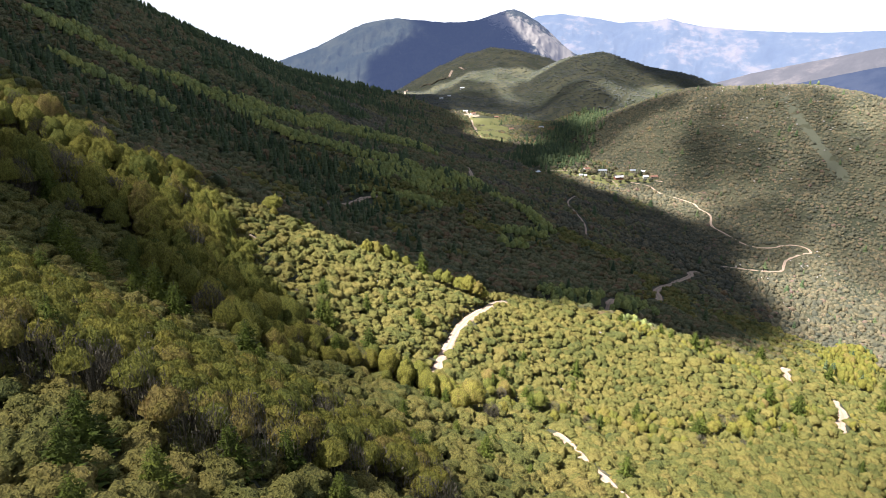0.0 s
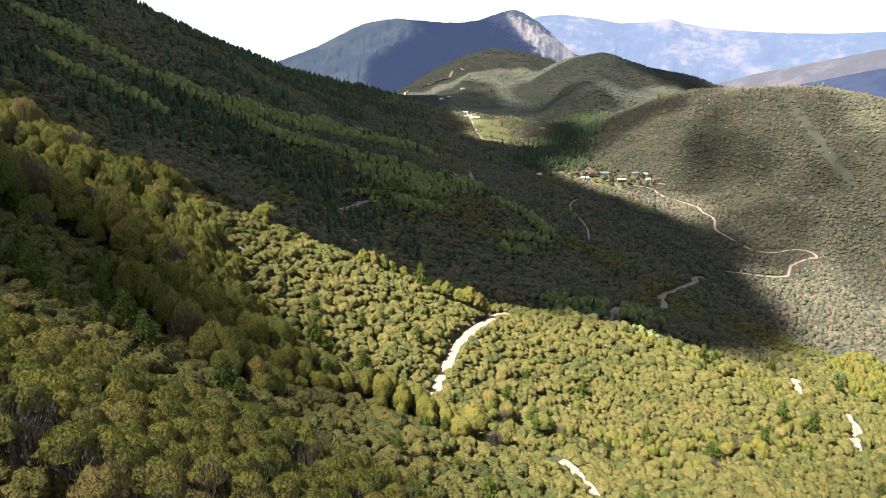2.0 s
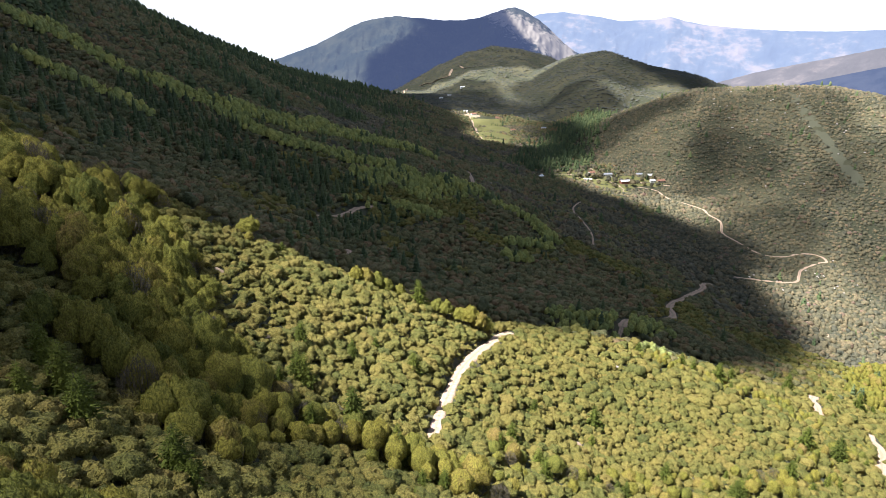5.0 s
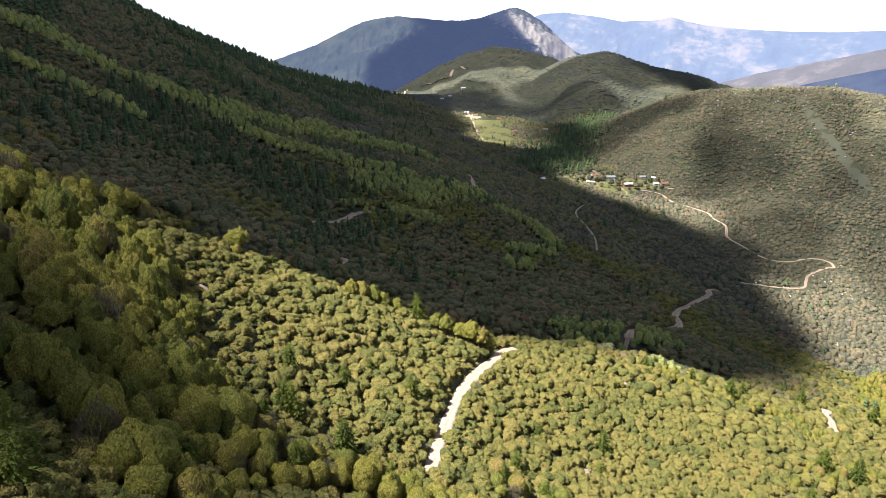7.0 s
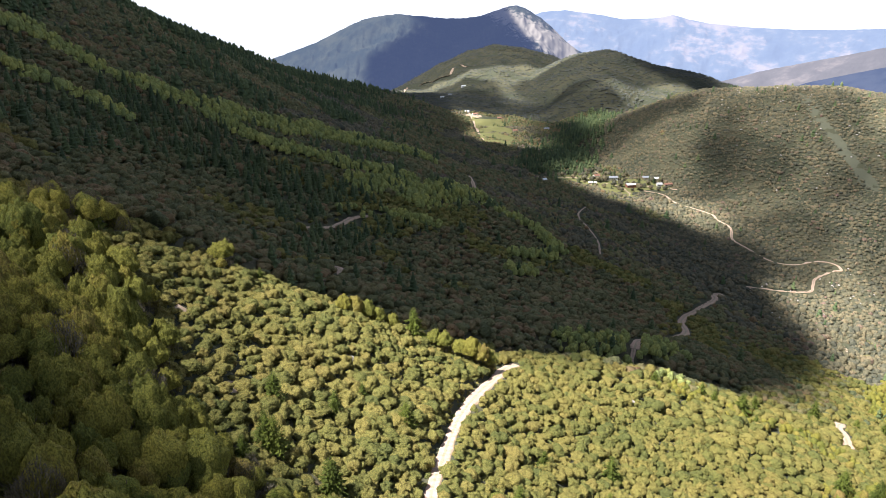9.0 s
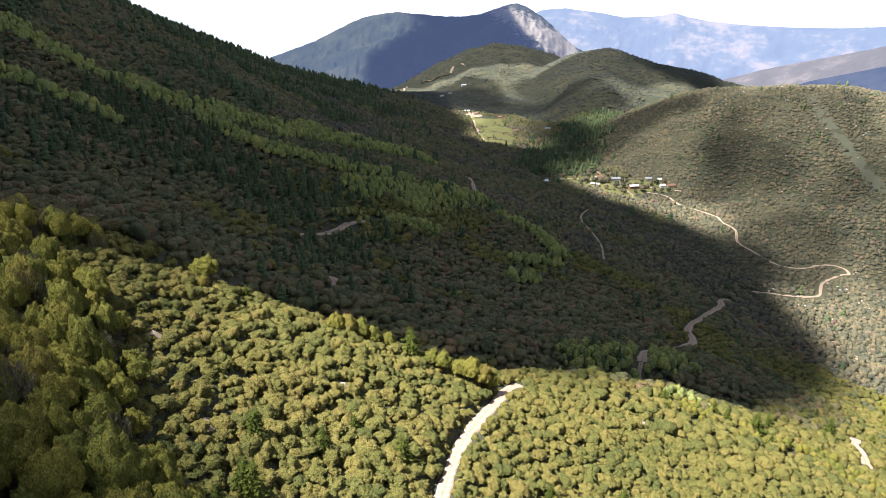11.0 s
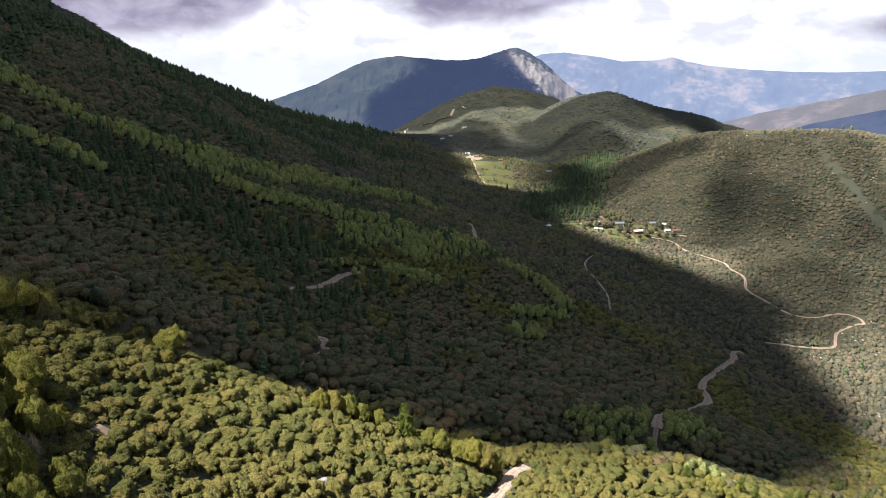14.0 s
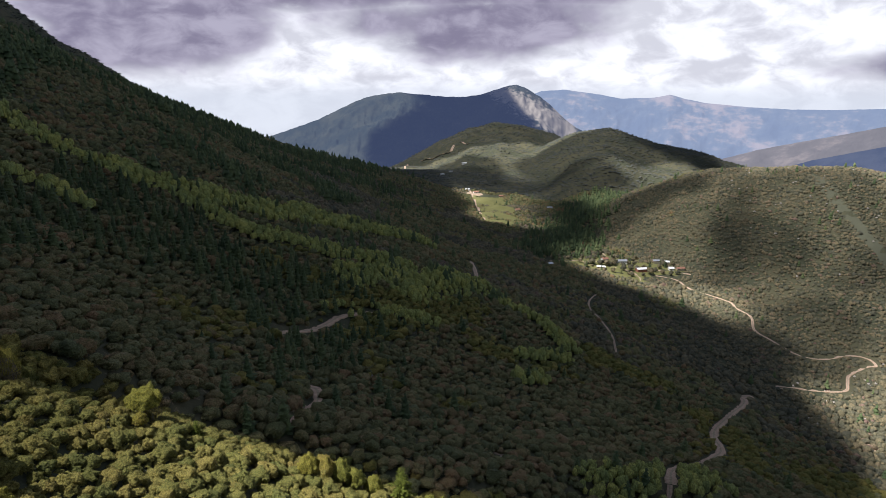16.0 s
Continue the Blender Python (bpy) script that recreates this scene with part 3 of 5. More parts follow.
def build_clouds():
    for number, (mat, base, plan) in enumerate(SHADED):
        p = along([*plan, plan[0]], 14.0)[:-1]
        low_z = ground_height(p[:, 0], p[:, 1], False) + 3 if base is None else np.full(len(p), base)
        p = p + np.array(SUN_DIR.xy)[None] * ((CLOUD_LEVEL - low_z) / SUN_DIR.z)[:, None]
        lo, hi = p.min(0), p.max(0)
        step = max(12.0, (hi - lo).max() / 90)
        gx, gy = np.meshgrid(np.arange(lo[0], hi[0] + step, step), np.arange(lo[1], hi[1] + step, step))
        q = np.c_[gx.ravel(), gy.ravel()]
        d = np.sqrt(((q[:, None] - p[None]) ** 2).sum(-1)).min(1)
        inside = np.zeros(len(q), bool)
        for a, b in zip(p, np.roll(p, -1, 0)):
            cross = (a[1] > q[:, 1]) != (b[1] > q[:, 1])
            inside ^= cross & (q[:, 0] < (b[0] - a[0]) * (q[:, 1] - a[1]) / (b[1] - a[1] + 1e-9) + a[0])
        d = np.where(inside, d, -d) + value_noise(q[:, 0], q[:, 1], 60, 50 + number, 3) * 14
        thick = np.sqrt(np.clip(d, 0, 160) / 160)
        rim = np.clip((d + 14 + 30 * smooth(420, 720, q[:, 1] + 834)) / (28 + 85 * smooth(420, 720, q[:, 1] + 834) if mat is THICK else 75), 0, 1)
        lump = 0.6 + 0.5 * value_noise(q[:, 0], q[:, 1], 130, 60 + number, 4)
        up, low = CLOUD_LEVEL + 170 * thick * lump, CLOUD_LEVEL - 30 * thick
        n = gx.shape[1]
        i, j = np.meshgrid(np.arange(gx.shape[0] - 1), np.arange(n - 1), indexing="ij")
        f = np.stack([i * n + j, i * n + j + 1, (i + 1) * n + j + 1, (i + 1) * n + j], -1).reshape(-1, 4)
        f = f[(d[f] > -step * 0.7).all(1)]
        v = np.vstack([np.c_[q, up + 1], np.c_[q, low]])
        ob = new("backdrop_cloud", mesh_object("cloud", v, f, [mat], tint=np.r_[rim, rim]))
        tagged(ob, "grey-white cloud that shades the slopes below" if mat is THICK else "thin torn cloud that dims the sunlight", "cloud", kind="structure")


build_clouds()

# ---- plants ----
rng = np.random.default_rng(7)


def blob(subdiv, squash, seed, lump=0.22, cut=-2.0, knobs=1.5):
    """A lumpy closed or, with cut, bottomless crown form."""
    bm = bmesh.new()
    bmesh.ops.create_icosphere(bm, subdivisions=subdiv, radius=1.0)
    if cut > -1:
        bmesh.ops.delete(bm, geom=[f for f in bm.faces if f.calc_center_median().z < cut], context="FACES")
        bmesh.ops.delete(bm, geom=[v for v in bm.verts if not v.link_faces], context="VERTS")
    bm.verts.index_update()
    v = np.array([x.co[:] for x in bm.verts])
    f = np.array([[x.index for x in face.verts] for face in bm.faces])
    bm.free()
    gen = np.random.default_rng(seed)
    out = np.zeros(len(v))
    for _ in range(14):
        d = gen.normal(size=3)
        d /= np.linalg.norm(d)
        out = np.maximum(out, gen.uniform(0.4, 1.0) * np.clip(1 - np.arccos(np.clip(v @ d, -1, 1)) / (knobs * 0.42), 0, 1) ** 0.6)
    v = v * (1 - lump + lump * 1.6 * out + 0.05 * gen.normal(size=len(v)))[:, None]
    return v * squash, f


def sprays(points, normals, size, gen, fold=0.25):
    """Small leaf sprays, one triangle each, on the points."""
    n = len(points)
    a = np.cross(normals, gen.normal(size=(n, 3)))
    a /= np.linalg.norm(a, axis=1)[:, None] + 1e-9
    b = np.cross(normals, a)
    s = size * gen.uniform(0.65, 1.35, (n, 1))
    v = np.stack([points - a * s, points + a * s * 0.7 - b * s * 0.7, points + b * s + normals * s * fold], 1).reshape(-1, 3)
    return v, np.arange(n)[:, None] * 3 + [0, 1, 2]


def limb(a, b, ra, rb, sides=5):
    a, b = np.array(a, float), np.array(b, float)
    w = b - a
    u = np.cross(w, (0.3, 0.9, 0.2))
    u /= np.linalg.norm(u)
    v = np.cross(w, u)
    v /= np.linalg.norm(v)
    t = np.arange(sides) * 2 * np.pi / sides
    ring = np.cos(t)[:, None] * u + np.sin(t)[:, None] * v
    k = np.arange(sides)
    k2 = (k + 1) % sides
    return np.vstack([a + ring * ra, b + ring * rb]), np.vstack([np.c_[k, k2, k2 + sides], np.c_[k, k2 + sides, k + sides]])


def join(pieces):
    v, f, base = [], [], 0
    for a, b in pieces:
        v.append(a)
        f.append(b + base)
        base += len(a)
    return np.vstack(v), np.vstack(f)


def lobed(subdiv, lobes, base, cut, gen):
    """A crown form: the outer hull of round boughs (place and radius each), as seen from its middle."""
    bm = bmesh.new()
    bmesh.ops.create_icosphere(bm, subdivisions=subdiv, radius=1.0)
    bmesh.ops.delete(bm, geom=[f for f in bm.faces if f.calc_center_median().z < cut], context="FACES")
    bmesh.ops.delete(bm, geom=[v for v in bm.verts if not v.link_faces], context="VERTS")
    bm.verts.index_update()
    v = np.array([x.co[:] for x in bm.verts])
    f = np.array([[x.index for x in face.verts] for face in bm.faces])
    bm.free()
    out = np.full(len(v), base)
    for c, radius in lobes:
        b = v @ c
        disc = b * b - c @ c + radius * radius
        out = np.maximum(out, np.where(disc > 0, b + np.sqrt(np.maximum(disc, 0)), 0))
    return v * (out * (1 + 0.035 * gen.normal(size=len(v))))[:, None], f


def boughs(count, away, radius, gen, low=-0.15):
    """Places of boughs spread evenly over a dome."""
    lobes = []
    for k in range(count):
        z = low + (1 - low) * (k + 0.5) / count
        t = k * 2.39996 + gen.uniform(-0.35, 0.35)
        flat = math.sqrt(max(0, 1 - z * z))
        lobes.append((np.array((flat * math.cos(t), flat * math.sin(t), z)) * gen.uniform(*away), gen.uniform(*radius)))
    return lobes


def leaf_tufts(v, f, count, size, gen, spread, middle, lift=0.012):
    """Leaf sprays over a crown form, facing outwards."""
    k = gen.integers(0, len(f), count)
    u = gen.dirichlet((1, 1, 1), count)
    q = (v[f[k]] * u[:, :, None]).sum(1)
    d = q - middle
    d /= np.linalg.norm(d, axis=1)[:, None]
    nn = d + gen.normal(size=(count, 3)) * spread
    nn /= np.linalg.norm(nn, axis=1)[:, None]
    return sprays(q + d * gen.uniform(-0.4, 1.6, (count, 1)) * lift, nn, size, gen)


def oak_template(seed, lod):
    """Round evergreen oak of unit size: 1 m wide stands for its crown's breadth. Returns trunk and crown."""
    gen = np.random.default_rng(seed)
    lobes = boughs((14, 9, 5, 4)[lod], (0.27, 0.42), ((0.12, 0.2), (0.15, 0.24), (0.18, 0.28), (0.2, 0.3))[lod], gen)
    v, f = lobed((3, 2, 2, 1)[lod], lobes, (0.24, 0.26, 0.3, 0.33)[lod], (-0.3, -0.3, -0.1, -0.1)[lod], gen)
    v = v * gen.uniform(0.8, 1.22, 3) + (0, 0, (0.32, 0.3, 0.08, 0.05)[lod])
    crown = [(v, f)]
    n = (150, 30, 0, 0)[lod]
    if n:
        crown.append(leaf_tufts(v, f, n, (0.055, 0.105)[lod], gen, 0.6, np.array((0, 0, 0.15)), 0.02))
    wood = [limb((0, 0, -0.25), (0.02, 0, 0.2), 0.045, 0.032, 4), limb((0.02, 0, 0.15), (0.2, 0.1, 0.45), 0.028, 0.012, 3), limb((0, 0, 0.15), (-0.18, 0.08, 0.46), 0.026, 0.012, 3)]
    if lod >= 1:
        wood = [(np.array([(-0.05, 0, -0.2), (0.05, 0, -0.2), (0, 0, 0.4)]), np.array([[0, 1, 2]]))]
    return join(wood), join(crown)


def feathers(points, up, length, width, gen):
    """Upright leafy twigs, one narrow triangle each."""
    n = len(points)
    a = np.cross(up, gen.normal(size=(n, 3)))
    a /= np.linalg.norm(a, axis=1)[:, None] + 1e-9
    l = length * gen.uniform(0.6, 1.4, (n, 1))
    w = width * gen.uniform(0.7, 1.3, (n, 1))
    v = np.stack([points - a * w, points + a * w, points + up * l], 1).reshape(-1, 3)
    return v, np.arange(n)[:, None] * 3 + [0, 1, 2]


def aspen_template(seed, lod, bare_kind=False, flat=False):
    """A clump of slender stems with one feathery dome of leaves: unit height and breadth. Returns stems with bare twigs, and crown."""
    gen = np.random.default_rng(seed)
    lobes = boughs((40, 12, 4, 24)[lod], (0.33, 0.42), ((0.06, 0.1), (0.1, 0.16), (0.15, 0.2), (0.08, 0.12))[lod], gen, 0.12)
    core, f = lobed((4, 2, 1, 3)[lod], lobes, 0.38, (0.1, -0.05, -0.2, 0.2 if flat else 0.0)[lod], gen)
    shell = core * np.array((1, 1, 0.85 if flat else 1.28)) * gen.uniform(0.93, 1.07, 3) + (0, 0, 0.55 if flat else 0.42)
    crown, wood = ([] if bare_kind else [(shell, f)]), []
    stems = (34, 6, 1, 12)[lod]
    for k in range(stems):
        t, out = k * 2.4 + gen.uniform(-0.3, 0.3), 0.42 * math.sqrt((k + 0.5) / stems)
        way = np.array((math.cos(t), math.sin(t), 0))
        foot = way * out * 0.85 + (0, 0, -0.1)
        tip = way * out + (0, 0, (0.95 if bare_kind else 0.6) - 1.3 * out * out - gen.uniform(0, 0.1))
        wood.append(limb(foot, tip, (0.006, 0.012, 0.03, 0.008)[lod], (0.003, 0.006, 0.012, 0.004)[lod], 3))
        if lod in (0, 3):
            h = gen.uniform(0.25, 1.0, (5, 1))
            q = foot + (tip - foot) * h + gen.normal(size=(5, 3)) * 0.025
            wood.append(feathers(q, np.array((0, 0, 0.8)) + way * 0.2 + gen.normal(size=(5, 3)) * 0.3, 0.1, 0.006, gen))
    n = (900, 70, 10, 340)[lod]
    k = gen.integers(0, len(f), n)
    u = gen.dirichlet((1, 1, 1), n)
    q = (shell[f[k]] * u[:, :, None]).sum(1)
    d = q - (0, 0, 0.3)
    d /= np.linalg.norm(d, axis=1)[:, None]
    up = d * 0.6 + (0, 0, 0.6) + gen.normal(size=(n, 3)) * 0.45
    up /= np.linalg.norm(up, axis=1)[:, None]
    long, wide = (0.062, 0.13, 0.22, 0.085)[lod], (0.012, 0.032, 0.08, 0.018)[lod]
    bare = q[:, 2] < (0.5, 0.45, 0.35, 0.48)[lod] + gen.normal(size=n) * 0.05
    wood.append(feathers(q[bare] * (1, 1, 0.85), up[bare] + (0, 0, 0.6), long, wide * 0.5, gen))
    if bare_kind:
        wood.append(feathers(q[::2] - up[::2] * 0.1, up[::2], 0.15, 0.004, gen))
    top = np.nonzero(~bare)[0][:: 5 if bare_kind else 1]
    crown.append(feathers(q[top] - up[top] * long * 0.4, up[top], long, wide, gen))
    return join(wood), join(crown)


def conifer_template(seed, lod):
    """Conifer of unit height with whorls of drooping branches round a dense inner cone. Returns trunk and crown."""
    gen = np.random.default_rng(seed)
    wood = [limb((0, 0, -0.06), (0, 0, 0.95), 0.018, 0.003, (6, 3, 3)[lod])]
    leaves = []
    tiers, arms = (17, 7, 3)[lod], (9, 6, 5)[lod]
    if lod == 2:
        for k in range(tiers):
            z, rise = 0.08 + 0.27 * k, 0.42 - 0.02 * k
            reach = 0.2 * (1 - z) ** 0.8 + 0.03
            t = np.arange(arms) * 2 * np.pi / arms + gen.uniform(0, 2)
            rim = np.c_[np.cos(t), np.sin(t), np.zeros(arms)] * (reach * gen.uniform(0.7, 1.25, (arms, 1))) + np.c_[np.zeros((arms, 2)), z + gen.uniform(-0.05, 0.05, arms)]
            v = np.vstack([rim, (0, 0, min(1.0, z + rise))])
            j = np.arange(arms)
            leaves.append((v, np.c_[j, (j + 1) % arms, np.full(arms, arms)]))
        return join(wood), join(leaves)
    j, sides = np.arange(7), 7
    ring = np.c_[np.cos(j * 0.8976), np.sin(j * 0.8976), np.zeros(7)]
    core = np.vstack([ring * 0.12 + (0, 0, 0.1), ring * 0.07 + (0, 0, 0.5), (0, 0, 0.9)])
    leaves.append((core, np.vstack([np.c_[j, (j + 1) % 7, (j + 1) % 7 + 7], np.c_[j, (j + 1) % 7 + 7, j + 7], np.c_[j + 7, (j + 1) % 7 + 7, np.full(7, 14)]])))
    for k in range(tiers):
        z = 0.07 + 0.90 * (k / tiers) ** 0.95
        reach = (0.215, 0.22)[lod] * (1 - z) ** 0.8 + 0.012
        for a in range(arms):
            t = a * 2 * np.pi / arms + k * 0.7 + gen.uniform(-0.3, 0.3)
            l = reach * gen.uniform(0.6, 1.25)
            way = np.array((math.cos(t), math.sin(t), 0))
            side = np.array((-way[1], way[0], 0))
            root, tip = np.array((0, 0, z + 0.02)), way * l + (0, 0, z - l * gen.uniform(0.15, 0.6))
            if lod == 0:
                h = gen.uniform(0.3, 1.0, (11, 1))
                c = root + (tip - root) * h + gen.normal(size=(11, 3)) * 0.008
                to = way * 0.8 + side * gen.choice((-0.75, 0.75), (11, 1)) * (1.15 - h) + gen.normal(size=(11, 3)) * 0.45 - (0, 0, 0.15)
                leaves.append(feathers(c, to / np.linalg.norm(to, axis=1)[:, None], l * 0.32, l * 0.1, gen))
            else:
                c, w = root * 0.45 + tip * 0.55, l * 0.36
                v = np.array([root, c + side * w - (0, 0, gen.uniform(0.1, 0.9) * w), tip, c - side * w - (0, 0, gen.uniform(0.1, 0.9) * w)])
                leaves.append((v, np.array([[0, 1, 2], [0, 2, 3]])))
    return join(wood), join(leaves)


def scatter(name, templates, places, mats, label, category, soft=True):
    """One joined object of many plants: places holds x, y, z, breadth, height, turn."""
    vs, fs, ts, ms, base = [], [], [], [], 0
    kind = rng.integers(0, len(templates), len(places))
    for k, (wood, crown) in enumerate(templates):
        q = places[kind == k]
        if not len(q):
            continue
        v = np.vstack([wood[0], crown[0]])
        f = np.vstack([wood[1], crown[1] + len(wood[0])])
        c, s = np.cos(q[:, 5])[:, None], np.sin(q[:, 5])[:, None]
        x = (v[None, :, 0] * c - v[None, :, 1] * s) * q[:, 3:4] + q[:, 0:1]
        y = (v[None, :, 0] * s + v[None, :, 1] * c) * q[:, 3:4] + q[:, 1:2]
        z = v[None, :, 2] * q[:, 4:5] + q[:, 2:3]
        vs.append(np.stack([x, y, z], -1).reshape(-1, 3))
        fs.append((f[None] + (np.arange(len(q)) * len(v))[:, None, None]).reshape(-1, 3) + base)
        ts.append(np.repeat(rng.uniform(0, 1, len(q)), len(v)))
        ms.append(np.tile(np.r_[np.zeros(len(wood[1]), int), np.ones(len(crown[1]), int)], len(q)))
        base += len(q) * len(v)
    if not vs:
        return
    ob = new(name, mesh_object(name, np.vstack(vs), np.vstack(fs), mats, np.concatenate(ms), soft, np.concatenate(ts)))
    tagged(ob, label, category, kind="stuff")


def single_trees(name, templates, places, mats, label, category, group):
    """Trees as things of their own, with trunk and crown."""
    models = []
    for wood, crown in templates:
        models.append((mesh_object("trunk", *wood, [mats[0]]), mesh_object("crown", *crown, [mats[1]])))
    for x, y, z, w, h, turn in places:
        ob = new(name)
        ob.matrix_basis = Matrix.LocRotScale((x, y, z), Euler((0, 0, turn)), (w, w, h))
        tagged(ob, label, category, group)
        trunk, crown = models[rng.integers(0, len(models))]
        for part_name, data in (("trunk", trunk), ("crown", crown)):
            new(part_name, data).parent = ob


# groves of yellow-green broadleaf trees, as lines in plan with a half width
GROVES = [
    (20, [(-235, 252), (-170, 245), (-138, 241), (-114, 235), (-96, 226), (-86, 216)]),
    (19, [(-122, 188), (-100, 203), (-84, 198), (-66, 186), (-52, 178)]),
    (9, [(-78, 161), (-68, 161), (-56, 149), (-46, 148)]),
    (19, [(-90, 92), (-62, 88), (-44, 84), (-30, 86), (-18, 98)]),
    (11, [(-50, 174), (-40, 174), (-28, 180), (-14, 180), (4, 184), (18, 186)]),
    (13, [(19, 212), (40, 214), (74, 226), (117, 251), (150, 285), (185, 318), (230, 345)]),
    (15, [(100, 366), (123, 360), (148, 358), (180, 350)]),
    (19, [(-320, 552), (-310, 572), (-293, 583), (-277, 583)]),
    (12, [(-268, 475), (-255, 491)]),
    (12, [(-245, 499), (-221, 512)]),
    (22, [(-234, 615), (-219, 633), (-195, 659), (-165, 693), (-125, 763), (-84, 813), (-48, 838)]),
    (16, [(-192, 619), (-160, 618), (-124, 642), (-88, 665), (-50, 700)]),
    (19, [(-82, 614), (-57, 654), (-27, 661)]),
    (11, [(-260, 589), (-249, 599)]),
    (27, [(-40, 640), (-7, 705), (16, 719)]),
    (10, [(38, 697), (69, 678), (86, 640)]),
    (9, [(48, 585), (76, 611)]),
    (8, [(40, 532), (52, 545)]),
    (10, [(-79, 538), (-54, 571), (-24, 581)]),
    (8, [(-122, 270), (-114, 278)]),
    (14, [(60, 400), (95, 425), (130, 450)]),
    (22, [(300, 470), (330, 520), (360, 560)]),
]


def grove_share(x, y):
    best = np.zeros(len(x))
    for half, plan in GROVES:
        l = along(plan, 6.0)
        near = np.nonzero((x > l[:, 0].min() - half * 2) & (x < l[:, 0].max() + half * 2) & (y > l[:, 1].min() - half * 2) & (y < l[:, 1].max() + half * 2))[0]
        if len(near):
            d = np.hypot(x[near, None] - l[None, :, 0], y[near, None] - l[None, :, 1]).min(1)
            best[near] = np.maximum(best[near], 1 - d / half + 0.35 * value_noise(x[near], y[near], 13, 77, 2))
    return best


GULLY = [(-100, 150), (-88, 142), (-75, 140), (-60, 132), (-50, 124)]
OPEN = [(1.9, (-77, 243)), (2.0, (-34, 263)), (1.8, (-57, 220)), (1.7, (-46, 230)), (1.9, (-21, 249)), (2.0, (42, 245)), (2.0, (52, 243)), (2.0, (-82, 167)), (2.2, (74, 325)), (9, (-94, 481)), (9, (-87, 492)), (9, (-81, 508)), (9, (-77, 526)), (5, (-57, 364)), (5, (-57, 382)), (5, (-61, 400)), (6, (18, 398)), (5, (15, 410)), (47, (222, 1042)), (36, (265, 1044)), (25, (175, 1034)), (30, (74, 1300)), (36, (72, 1370)), (38, (72, 1450)), (38, (66, 1530)), (36, (56, 1590)), (26, (30, 1620)), (6, (557, 1217)), (6, (551, 1180)), (7, (550, 1148)), (7, (552, 1134)), (7, (552, 1120)), (8, (554, 1106)), (8, (555, 1092)), (8, (557, 1078)), (8, (557, 1065)), (8, (558, 1052)), (8, (558, 1040)), (8, (559, 1028)), (8, (559, 1015)), (8, (561, 1002)), (8, (562, 990))]   # meadows with no wood


def sites(step, near, far, limit=35.5):
    """Places on a jittered grid between two distances from the middle of the flight."""
    g = np.arange(-far, far, step)
    x, y = np.meshgrid(g, np.arange(18, far + 175, step))
    x, y = x.ravel() + rng.uniform(-0.46, 0.46, x.size) * step, y.ravel() + rng.uniform(-0.46, 0.46, x.size) * step
    r, away = np.hypot(x, y), np.hypot(x, y - 160)
    turn = np.degrees(np.arctan2(x, y))
    keep = (np.abs(turn) < (44 if far < 300 else 40 if far < 600 else limit)) & (r > 45) & ((turn < 4) | (r > 112)) & (away >= near) & (away < far)
    x, y = x[keep], y[keep]
    d, _, wide = road_distance(x, y)
    keep = d > wide * 0.5 + (0.22 if far < 600 else 0.36) * step**1.5 + rng.uniform(-0.3, 0.5, len(d))
    for size, (cx, cy) in OPEN:
        keep &= np.hypot(x - cx, y - cy) > size * (1 + 0.25 * value_noise(x, y, 30, 8, 2))
    return x[keep], y[keep]


def dress(x, y, w, h, sink=0.0):
    return np.c_[x, y, site_height(x, y) - sink, w, h, rng.uniform(0, 6.28, len(x))]


def pick(p, centre, count):
    """The count of places that lie closest to a spot in the plan, and the others."""
    order = np.argsort(np.hypot(p[:, 0] - centre[0], p[:, 1] - centre[1]))
    return p[order[:count]], p[order[count:]]


